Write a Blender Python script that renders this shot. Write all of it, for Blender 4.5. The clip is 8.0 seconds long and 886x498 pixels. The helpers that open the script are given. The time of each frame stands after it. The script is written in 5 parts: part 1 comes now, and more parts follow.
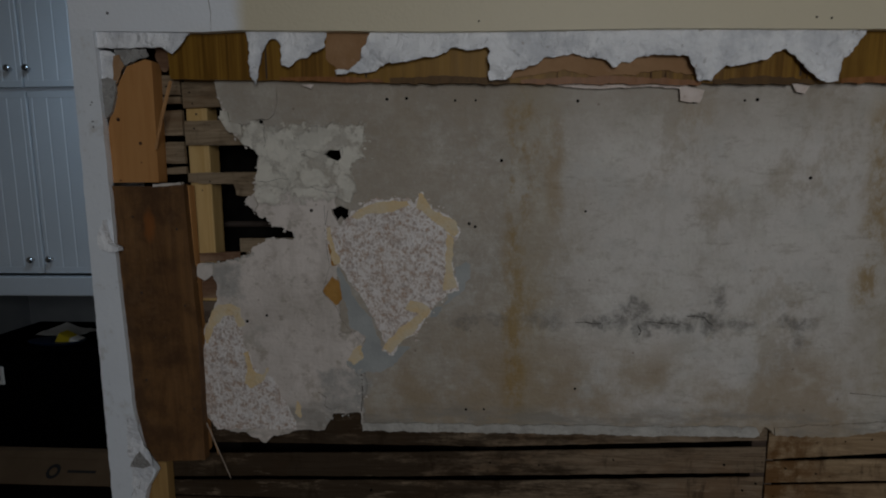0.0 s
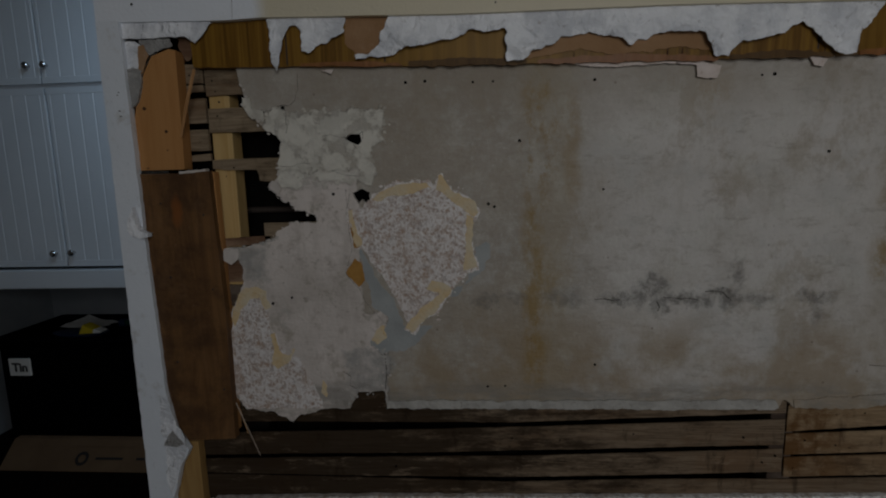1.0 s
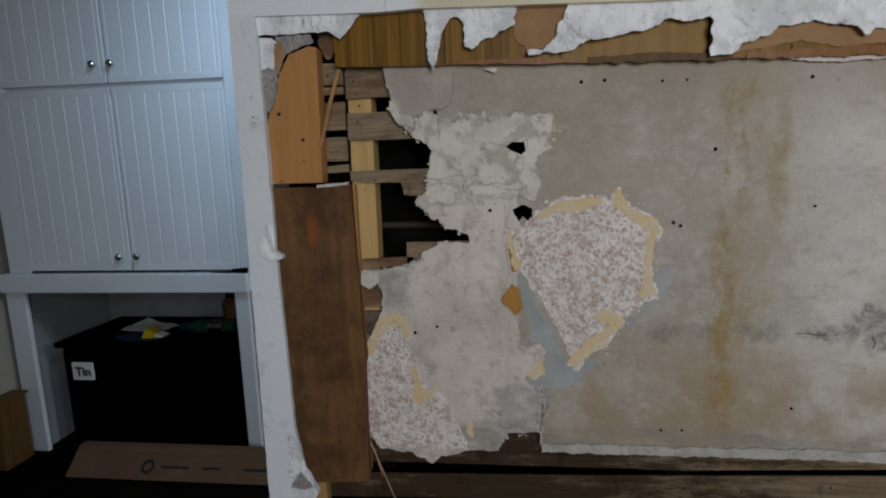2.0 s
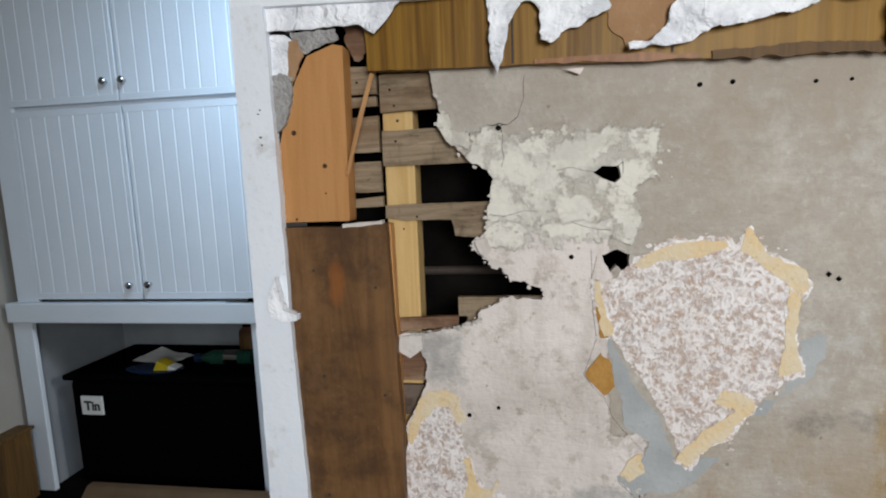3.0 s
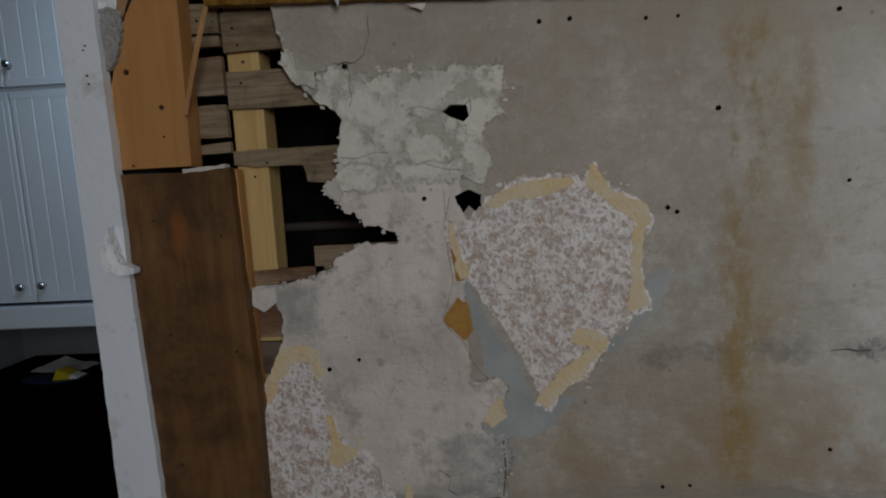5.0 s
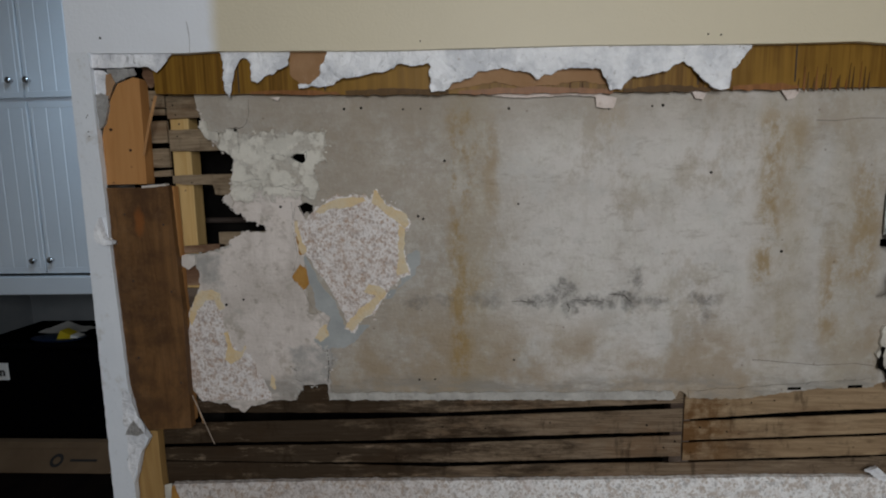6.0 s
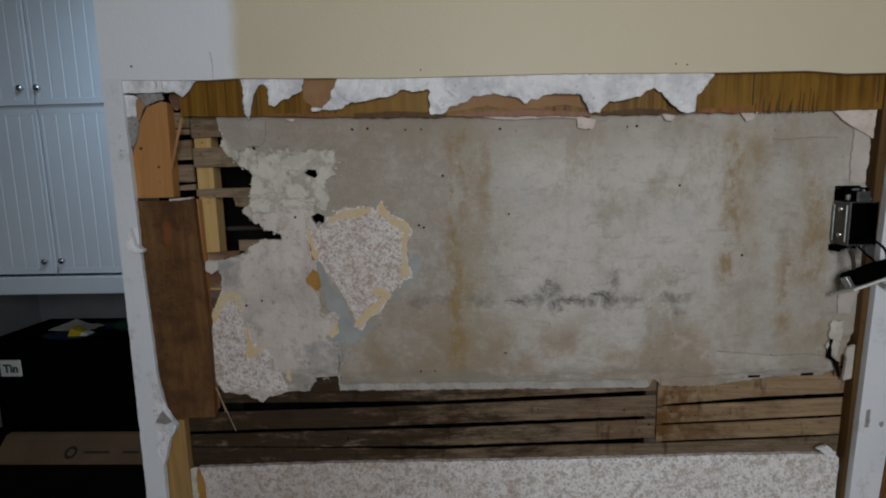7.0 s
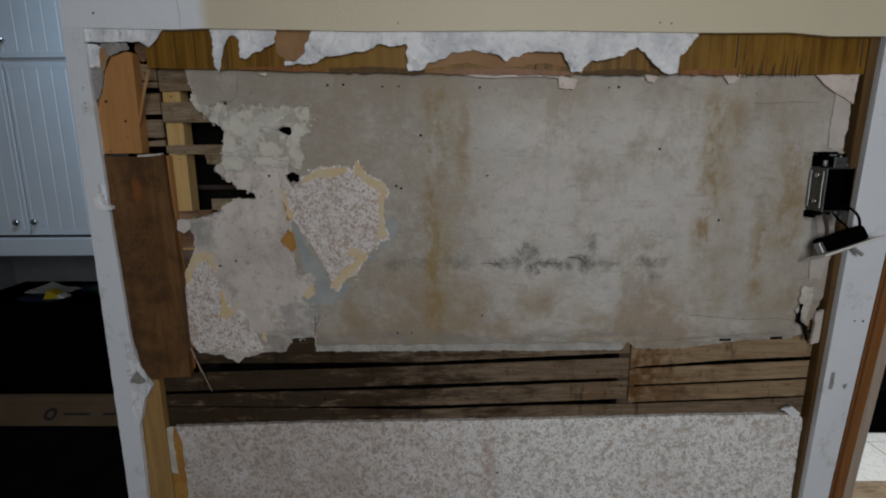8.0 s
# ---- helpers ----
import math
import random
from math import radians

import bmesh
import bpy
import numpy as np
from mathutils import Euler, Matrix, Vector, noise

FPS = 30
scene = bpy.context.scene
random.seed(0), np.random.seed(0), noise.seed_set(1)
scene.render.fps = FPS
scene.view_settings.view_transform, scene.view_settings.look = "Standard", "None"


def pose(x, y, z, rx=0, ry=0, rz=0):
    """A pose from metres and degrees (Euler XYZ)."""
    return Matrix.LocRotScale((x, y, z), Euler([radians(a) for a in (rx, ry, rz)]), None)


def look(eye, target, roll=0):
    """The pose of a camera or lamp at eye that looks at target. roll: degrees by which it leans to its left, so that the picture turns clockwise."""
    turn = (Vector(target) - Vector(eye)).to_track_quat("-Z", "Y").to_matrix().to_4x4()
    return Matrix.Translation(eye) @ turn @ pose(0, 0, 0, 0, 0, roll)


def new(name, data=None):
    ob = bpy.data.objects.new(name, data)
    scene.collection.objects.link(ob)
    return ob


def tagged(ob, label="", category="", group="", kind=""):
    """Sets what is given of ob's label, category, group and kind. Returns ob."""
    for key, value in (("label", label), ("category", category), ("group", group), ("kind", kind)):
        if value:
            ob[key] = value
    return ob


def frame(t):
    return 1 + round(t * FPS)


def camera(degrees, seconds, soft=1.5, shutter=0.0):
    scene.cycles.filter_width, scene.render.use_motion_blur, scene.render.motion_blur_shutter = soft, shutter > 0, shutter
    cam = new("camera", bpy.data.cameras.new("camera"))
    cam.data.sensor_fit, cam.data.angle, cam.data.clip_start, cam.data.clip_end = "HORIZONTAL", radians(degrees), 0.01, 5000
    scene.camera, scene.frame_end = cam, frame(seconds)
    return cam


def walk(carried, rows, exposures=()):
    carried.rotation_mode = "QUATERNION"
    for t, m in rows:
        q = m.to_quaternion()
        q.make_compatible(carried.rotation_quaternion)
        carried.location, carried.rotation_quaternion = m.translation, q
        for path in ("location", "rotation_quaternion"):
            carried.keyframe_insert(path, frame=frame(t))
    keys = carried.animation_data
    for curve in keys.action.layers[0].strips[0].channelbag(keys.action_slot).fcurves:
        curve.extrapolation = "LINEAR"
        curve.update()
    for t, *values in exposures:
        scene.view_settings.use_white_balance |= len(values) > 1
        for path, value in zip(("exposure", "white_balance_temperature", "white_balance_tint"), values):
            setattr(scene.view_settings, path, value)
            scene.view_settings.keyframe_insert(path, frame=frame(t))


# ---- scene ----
cam = camera(82.0, 8.0, soft=2.0)
PATH = [
    (0, (0.0064, 0.1218, 1.4523), (-0.0963, 2.1024, 1.1941), -0.32),
    (0.5, (0.0247, 0.1089, 1.4442), (-0.0209, 2.0941, 1.2050), -0.81),
    (1, (-0.0136, 0.0995, 1.4348), (-0.1540, 2.0729, 1.1418), -1.50),
    (1.2, (-0.0239, 0.1021, 1.4468), (-0.1976, 2.0665, 1.1135), -1.69),
    (1.5, (-0.0914, 0.1161, 1.4480), (-0.3564, 2.0651, 1.0855), 0.03),
    (1.7, (-0.1750, 0.1442, 1.4511), (-0.4260, 2.1001, 1.1169), 0.10),
    (2, (-0.2850, 0.2111, 1.4757), (-0.5043, 2.1739, 1.1608), -1.65),
    (2.2, (-0.3209, 0.2819, 1.4674), (-0.5612, 2.2475, 1.1870), -1.41),
    (3.3, (-0.3906, 0.4548, 1.5111), (-0.6939, 2.4151, 1.2558), -2.33),
    (3.5, (-0.4174, 0.4814, 1.5068), (-0.6869, 2.4476, 1.2591), -2.77),
    (3.8, (-0.4510, 0.5384, 1.4882), (-0.6125, 2.5177, 1.2509), -2.96),
    (4, (-0.4587, 0.5860, 1.4847), (-0.5344, 2.5707, 1.2499), -3.37),
    (4.2, (-0.4355, 0.5948, 1.4813), (-0.4666, 2.5815, 1.2527), -2.74),
    (4.5, (-0.3692, 0.5324, 1.4615), (-0.5038, 2.5078, 1.1788), -2.37),
    (5, (-0.2474, 0.4449, 1.4115), (-0.3439, 2.4288, 1.1771), -2.90),
    (5.2, (-0.2373, 0.3736, 1.3850), (-0.2694, 2.3588, 1.1448), -3.26),
    (6.3, (0.1879, -0.0929, 1.4808), (0.0722, 1.8850, 1.2077), -0.60),
    (6.5, (0.1600, -0.1001, 1.4967), (0.1582, 1.8776, 1.1988), -1.95),
    (7, (0.1125, -0.1445, 1.4893), (0.0349, 1.8345, 1.2106), -1.34),
    (7.2, (0.1090, -0.1364, 1.4828), (0.0015, 1.8302, 1.1355), -0.77),
    (7.5, (0.1276, -0.1311, 1.4590), (0.0354, 1.8249, 1.0523), -0.83),
    (8, (0.1353, -0.1344, 1.4695), (0.1077, 1.8252, 1.0703), -0.44),
]
EXPOSURES = [(0, -1.94), (0.5, -2.04), (1, -2.14), (1.5, -1.59), (2, -0.74), (3.3, 0.34), (3.6, 0.34), (3.8, -0.46), (4, -0.92), (4.5, -1.34), (5.2, -1.22), (6.3, -0.74), (6.7, -0.82), (7, -0.99), (7.5, -1.09), (8, -1.16)]
walk(cam, [(t, look(eye, target, roll)) for t, eye, target, roll in PATH], EXPOSURES)

# ---- world and light ----
FLOOR = 0.04
world = bpy.data.worlds.new("world")
scene.world = world
world.use_nodes = True
sky = world.node_tree.nodes.new("ShaderNodeTexSky")
sky.sky_type = "NISHITA"
sky.sun_disc = False
sky.sun_elevation, sky.sun_rotation = radians(35), radians(200)
world.node_tree.links.new(sky.outputs[0], world.node_tree.nodes["Background"].inputs[0])
world.node_tree.nodes["Background"].inputs[1].default_value = 0.12


def unseen_lamp(name, eye, target, wide, high, watts, colour, spread=180):
    lamp = bpy.data.lights.new(name, "AREA")
    lamp.shape, lamp.size, lamp.size_y, lamp.energy, lamp.color, lamp.spread = "RECTANGLE", wide, high, watts, colour, radians(spread)
    ob = new(name, lamp)
    ob.matrix_world = look(eye, target)
    return ob


# daylight through the window opening in the wall behind; an unseen lamp added over the back room
unseen_lamp("unseen_lamp", (0.52, -1.42, 1.85), (0.34, 1.1, 1.18), 0.95, 1.0, 52, (0.955, 0.975, 0.988))
unseen_lamp("added_back_room_lamp", (-0.88, 1.56, 2.64), (-1.28, 2.5, 2.04), 0.6, 0.56, 8.0, (0.56, 0.78, 1.0), 102)


# ---- materials ----
class Nodes:
    """A node material, with short forms for the nodes it needs."""

    def __init__(self, name):
        self.m = bpy.data.materials.new(name)
        self.m.use_nodes = True
        self.t = self.m.node_tree
        self.b = self.t.nodes["Principled BSDF"]
        self.co = self.t.nodes.new("ShaderNodeTexCoord").outputs["Object"]

    def put(self, socket, value):
        if isinstance(value, (int, float)):
            socket.default_value = value
        elif isinstance(value, tuple):
            socket.default_value = (*value, 1.0) if len(value) == 3 and socket.type == "RGBA" else value
        else:
            self.t.links.new(value, socket)

    def scaled(self, sx, sy, sz, turn=0.0):
        n = self.t.nodes.new("ShaderNodeMapping")
        self.put(n.inputs["Vector"], self.co)
        n.inputs["Scale"].default_value = (sx, sy, sz)
        n.inputs["Rotation"].default_value = (0, radians(turn), 0)
        return n.outputs[0]

    def noise(self, scale, detail=4.0, rough=0.55, at=None, warp=0.0):
        n = self.t.nodes.new("ShaderNodeTexNoise")
        self.put(n.inputs["Vector"], self.co if at is None else at)
        n.inputs["Scale"].default_value, n.inputs["Detail"].default_value = scale, detail
        n.inputs["Roughness"].default_value, n.inputs["Distortion"].default_value = rough, warp
        return n.outputs["Fac"]

    def cells(self, scale, at=None, feature="F1"):
        n = self.t.nodes.new("ShaderNodeTexVoronoi")
        n.feature = feature
        self.put(n.inputs["Vector"], self.co if at is None else at)
        n.inputs["Scale"].default_value = scale
        return n.outputs["Distance"]

    def ramp(self, value, low, high, a=0.0, b=1.0):
        n = self.t.nodes.new("ShaderNodeMapRange")
        n.interpolation_type = "SMOOTHSTEP"
        self.put(n.inputs[0], value)
        for k, v in zip((1, 2, 3, 4), (low, high, a, b)):
            n.inputs[k].default_value = v
        return n.outputs[0]

    def sum(self, kind, a, b=0.0):
        n = self.t.nodes.new("ShaderNodeMath")
        n.operation = kind
        self.put(n.inputs[0], a), self.put(n.inputs[1], b)
        return n.outputs[0]

    def mix(self, f, a, b):
        n = self.t.nodes.new("ShaderNodeMix")
        n.data_type = "RGBA"
        self.put(n.inputs[0], f), self.put(n.inputs[6], a), self.put(n.inputs[7], b)
        return n.outputs[2]

    def axes(self):
        n = self.t.nodes.new("ShaderNodeSeparateXYZ")
        self.put(n.inputs[0], self.co)
        return n.outputs

    def random(self):
        return self.t.nodes.new("ShaderNodeObjectInfo").outputs["Random"]

    def done(self, colour, rough=0.8, bump=None, depth=0.002, metal=0.0, gloss=0.3):
        self.put(self.b.inputs["Base Color"], colour)
        self.put(self.b.inputs["Roughness"], rough)
        self.put(self.b.inputs["Metallic"], metal)
        self.b.inputs["Specular IOR Level"].default_value = gloss
        if bump is not None:
            n = self.t.nodes.new("ShaderNodeBump")
            n.inputs["Strength"].default_value, n.inputs["Distance"].default_value = 1.0, depth
            self.put(n.inputs["Height"], bump)
            self.put(self.b.inputs["Normal"], n.outputs[0])
        return self.m


def mottled(name, a, b, scale=9.0, fine=120.0, rough=0.8, depth=0.0015, dirt=None, gloss=0.3):
    """A paint or plaster of two tones, with fine relief and faint dirt."""
    n = Nodes(name)
    c = n.mix(n.ramp(n.noise(scale, 6), 0.3, 0.7), a, b)
    if dirt:
        c = n.mix(n.ramp(n.noise(scale * 2.3, 7, 0.7), 0.57, 0.72, 0, 0.75), c, dirt)
    c = n.mix(n.ramp(n.noise(fine, 2), 0.62, 0.78, 0, 0.35), c, tuple(v * 0.6 for v in a))
    h = n.sum("ADD", n.noise(fine, 3), n.sum("MULTIPLY", n.noise(scale * 2, 4), 1.5))
    return n.done(c, n.ramp(n.noise(scale), 0.2, 0.8, rough - 0.1, min(1, rough + 0.1)), h, depth, gloss=gloss)


def timber(name, pale, dark, along="z", grain=60.0, rough=0.7, stain=None, rings=2.2):
    """Sawn wood with grain along one axis, each piece a little different."""
    n = Nodes(name)
    s = {"z": (1, 1, 0.06), "x": (0.06, 1, 1)}[along]
    at = n.scaled(*s)
    shift = n.t.nodes.new("ShaderNodeVectorMath")
    n.put(shift.inputs[0], at)
    r = n.t.nodes.new("ShaderNodeCombineXYZ")
    for k in range(3):
        n.put(r.inputs[k], n.sum("MULTIPLY", n.random(), 7.0 + k))
    n.put(shift.inputs[1], r.outputs[0])
    at = shift.outputs[0]
    f = n.ramp(n.noise(grain, 5, 0.6, at, rings), 0.3, 0.72)
    c = n.mix(f, pale, dark)
    c = n.mix(n.sum("MULTIPLY", n.random(), 0.45), c, dark)
    if stain:
        c = n.mix(n.ramp(n.noise(11, 6, 0.7, n.scaled(0.6, 1, 1) if along == "x" else n.scaled(1, 1, 0.6)), 0.44, 0.62, 0, 0.85), c, stain)
    h = n.sum("ADD", n.noise(grain * 1.6, 3, 0.5, at), n.sum("MULTIPLY", n.noise(220, 2), 0.3))
    return n.done(c, rough, h, 0.0012)


def old_plaster():
    """Grey-taupe plaster with a light hot spot in its colour, yellow-brown runs, skim coats and a mouldy crack."""
    n = Nodes("old_plaster")
    x, y, z = n.axes()
    c = n.mix(n.ramp(n.noise(2.3, 5, 0.6), 0.38, 0.64), (0.385, 0.345, 0.30), (0.475, 0.445, 0.41))
    # paler zone across the middle: a hot spot of light painted into the plaster
    hot_spot = n.sum("MULTIPLY", n.sum("MULTIPLY", n.ramp(x, 0.10, 0.35), n.ramp(x, 0.95, 0.65)), n.ramp(n.noise(3.4, 5, 0.6), 0.26, 0.52, 0.3, 0.95))
    c = n.mix(hot_spot, c, (0.60, 0.57, 0.545))
    c = n.mix(n.ramp(n.noise(5.5, 7, 0.68), 0.46, 0.74, 0, 0.75), c, (0.31, 0.27, 0.22))
    c = n.mix(n.ramp(n.noise(14, 7, 0.72), 0.46, 0.70, 0, 0.6), c, (0.60, 0.585, 0.545))
    c = n.mix(n.ramp(n.noise(30, 6, 0.75), 0.50, 0.72, 0, 0.55), c, (0.31, 0.275, 0.23))
    c = n.mix(n.ramp(n.noise(70, 5, 0.75), 0.52, 0.72, 0, 0.5), c, (0.66, 0.64, 0.60))
    c = n.mix(n.ramp(n.noise(42, 5, 0.7, n.scaled(1, 1, 0.35)), 0.52, 0.70, 0, 0.2), c, (0.34, 0.30, 0.245))
    c = n.mix(n.ramp(n.noise(130, 4, 0.7), 0.62, 0.70, 0, 0.55), c, (0.24, 0.205, 0.165))
    c = n.mix(n.ramp(n.noise(10, 7, 0.68), 0.50, 0.62, 0, 0.5), c, (0.50, 0.49, 0.47))
    c = n.mix(n.ramp(n.noise(8, 7, 0.72, n.scaled(1, 1, 0.7, 20)), 0.53, 0.64, 0, 0.5), c, (0.335, 0.28, 0.21))
    # trowel marks lie level; browner towards low x and along the top
    c = n.mix(n.ramp(n.noise(30, 6, 0.72, n.scaled(0.4, 1, 1)), 0.52, 0.70, 0, 0.30), c, (0.60, 0.575, 0.54))
    c = n.mix(n.ramp(n.noise(44, 6, 0.72, n.scaled(0.35, 1, 1, 6)), 0.54, 0.70, 0, 0.40), c, (0.25, 0.215, 0.175))
    c = n.mix(n.sum("MULTIPLY", n.ramp(x, 0.24, -0.02), n.ramp(n.noise(6.5, 7, 0.7), 0.40, 0.60, 0.05, 0.5)), c, (0.33, 0.275, 0.21))
    c = n.mix(n.sum("MULTIPLY", n.ramp(z, 1.50, 1.63), n.ramp(n.noise(7, 6, 0.65, n.scaled(0.5, 1, 1)), 0.36, 0.62, 0.15, 0.7)), c, (0.32, 0.275, 0.22))
    lowbrown = n.sum("MULTIPLY", n.ramp(z, 1.20, 1.06), n.ramp(n.noise(6, 6, 0.65), 0.40, 0.62, 0, 0.75))
    c = n.mix(lowbrown, c, (0.31, 0.235, 0.15))

    def zone(x0, x1, z0, z1, spread, edge=0.006):
        """Inside a box in x and z whose border wanders."""
        dx = n.sum("SUBTRACT", n.sum("ABSOLUTE", n.sum("SUBTRACT", x, (x0 + x1) / 2)), (x1 - x0) / 2)
        dz = n.sum("SUBTRACT", n.sum("ABSOLUTE", n.sum("SUBTRACT", z, (z0 + z1) / 2)), (z1 - z0) / 2)
        d = n.sum("ADD", n.sum("MAXIMUM", dx, dz), n.sum("MULTIPLY", n.sum("SUBTRACT", n.noise(19, 7, 0.68), 0.5), spread))
        return n.ramp(d, edge, -edge)

    skim = n.sum("MAXIMUM", zone(-0.60, -0.248, 0.9, 1.448, 0.05, 0.003), zone(-0.33, -0.205, 0.9, 1.16, 0.06, 0.003))
    pale = n.mix(n.ramp(n.noise(6, 6, 0.6), 0.36, 0.66), (0.68, 0.615, 0.575), (0.53, 0.475, 0.435))
    pale = n.mix(n.ramp(n.noise(20, 5, 0.65, n.scaled(1, 1, 0.2)), 0.50, 0.68, 0, 0.45), pale, (0.44, 0.39, 0.35))
    pale = n.mix(n.ramp(n.noise(34, 6, 0.7), 0.50, 0.72, 0, 0.7), pale, (0.40, 0.345, 0.305))
    pale = n.mix(n.ramp(n.noise(21, 7, 0.75), 0.60, 0.66, 0, 0.8), pale, (0.33, 0.29, 0.25))
    c = n.mix(n.sum("MULTIPLY", skim, n.ramp(n.noise(27, 6, 0.7), 0.36, 0.44, 0.3, 1.0)), c, pale)
    cream = n.sum("MAXIMUM", zone(-0.43, -0.190, 1.497, 1.560, 0.11, 0.004), zone(-0.42, -0.222, 1.42, 1.51, 0.10, 0.004))
    cream = n.sum("MULTIPLY", cream, n.ramp(n.noise(24, 7, 0.72), 0.37, 0.50, 0.30, 0.95))
    c = n.mix(cream, c, n.mix(n.ramp(n.noise(16, 6, 0.65), 0.46, 0.60), (0.69, 0.66, 0.59), (0.58, 0.555, 0.495)))
    smear = n.sum("MAXIMUM", zone(-0.54, -0.445, 1.225, 1.296, 0.09, 0.012), zone(-0.30, -0.20, 0.99, 1.075, 0.10, 0.010))
    c = n.mix(n.sum("MULTIPLY", smear, n.ramp(n.noise(17, 7, 0.72), 0.36, 0.58, 0.25, 0.85)), c, (0.33, 0.32, 0.305))
    raised = n.sum("ADD", n.sum("MULTIPLY", skim, 0.9), n.sum("MULTIPLY", cream, 0.6))
    # yellow runs
    wob = n.sum("MULTIPLY", n.sum("SUBTRACT", n.noise(9, 6, 0.7), 0.5), 0.06)
    broken = n.ramp(n.noise(24, 7, 0.75, n.scaled(1, 1, 0.6)), 0.40, 0.60)
    for at, wide, low, high, strong in ((0.096, 0.034, 0.98, 1.62, 1.0), (0.122, 0.03, 1.40, 1.64, 0.7), (0.166, 0.028, 1.36, 1.60, 0.5), (0.125, 0.05, 1.15, 1.27, 0.7), (0.755, 0.04, 1.20, 1.60, 0.85), (0.80, 0.03, 1.36, 1.60, 0.5),
                                        (0.895, 0.04, 1.08, 1.30, 0.7), (0.955, 0.05, 1.20, 1.50, 0.75), (0.42, 0.06, 1.52, 1.62, 0.35)):
        d = n.sum("ABSOLUTE", n.sum("SUBTRACT", n.sum("ADD", x, wob), at))
        f = n.sum("MULTIPLY", n.ramp(d, wide, wide * 0.1), n.sum("MULTIPLY", broken, strong))
        f = n.sum("MULTIPLY", f, n.sum("MULTIPLY", n.ramp(n.sum("ADD", z, wob), low - 0.03, low + 0.05), n.ramp(n.sum("ADD", z, wob), high + 0.03, high - 0.06)))
        c = n.mix(f, c, (0.29, 0.19, 0.07))
    for at, wide, strong in ((0.125, 0.07, 0.35), (0.78, 0.08, 0.35), (0.94, 0.08, 0.40)):
        d = n.sum("ABSOLUTE", n.sum("SUBTRACT", n.sum("ADD", x, wob), at))
        c = n.mix(n.sum("MULTIPLY", n.ramp(d, wide, wide * 0.2), n.ramp(n.noise(8, 6, 0.65, n.scaled(1, 1, 0.4)), 0.38, 0.62, 0.1, strong)), c, (0.36, 0.30, 0.20))
    # mould along the old crack
    def warped(scale, by):
        return n.sum("MULTIPLY", n.sum("SUBTRACT", n.noise(scale, 6, 0.7), 0.5), by)

    wx, wz = n.sum("ADD", x, warped(23, 0.075)), n.sum("ADD", z, warped(29, 0.07))
    grime = 0.0
    for mx, mz, rx, rz, strong in ((-0.003, 1.180, 0.024, 0.014, 0.6), (0.055, 1.184, 0.03, 0.008, 0.4), (0.150, 1.186, 0.035, 0.020, 0.5), (0.255, 1.179, 0.040, 0.013, 0.8), (0.318, 1.202, 0.034, 0.020, 1.0),
                                   (0.300, 1.180, 0.016, 0.022, 0.7), (0.342, 1.165, 0.012, 0.024, 0.7), (0.372, 1.183, 0.030, 0.010, 0.9), (0.412, 1.176, 0.024, 0.014, 0.8), (0.448, 1.194, 0.030, 0.008, 0.9),
                                   (0.470, 1.176, 0.020, 0.018, 0.8), (0.484, 1.222, 0.014, 0.034, 0.7), (0.530, 1.178, 0.036, 0.012, 0.7), (0.625, 1.182, 0.034, 0.014, 0.75), (0.638, 1.155, 0.010, 0.030, 0.5)):
        dx, dz = n.sum("DIVIDE", n.sum("SUBTRACT", wx, mx), rx), n.sum("DIVIDE", n.sum("SUBTRACT", wz, mz), rz)
        blot = n.ramp(n.sum("ADD", n.sum("MULTIPLY", dx, dx), n.sum("MULTIPLY", dz, dz)), 2.0, 0.0, 0, strong)
        grime = n.sum("MAXIMUM", grime, blot)
    c = n.mix(n.sum("MULTIPLY", grime, n.ramp(n.noise(75, 6, 0.75), 0.36, 0.60, 0.25, 0.95)), c, (0.125, 0.12, 0.11))
    foot = n.sum("MULTIPLY", n.ramp(n.sum("ADD", z, wob), 1.022, 0.985), n.ramp(n.noise(26, 6, 0.72, n.scaled(0.25, 1, 1)), 0.40, 0.60, 0, 0.7))
    c = n.mix(foot, c, (0.24, 0.225, 0.20))
    # rust specks
    c = n.mix(n.ramp(n.cells(17), 0.05, 0.03, 0, 0.5), c, (0.13, 0.085, 0.06))
    h = n.sum("ADD", n.sum("MULTIPLY", raised, 1.3), n.sum("ADD", n.sum("MULTIPLY", n.noise(150, 3), 0.6), n.sum("MULTIPLY", n.noise(18, 5, 0.55), 2.4)))
    h = n.sum("ADD", h, n.sum("MULTIPLY", n.noise(38, 5, 0.65, n.scaled(0.25, 1, 1)), 1.3))
    return n.done(c, n.ramp(n.noise(5), 0.3, 0.7, 0.5, 0.8), h, 0.0023, gloss=0.3)


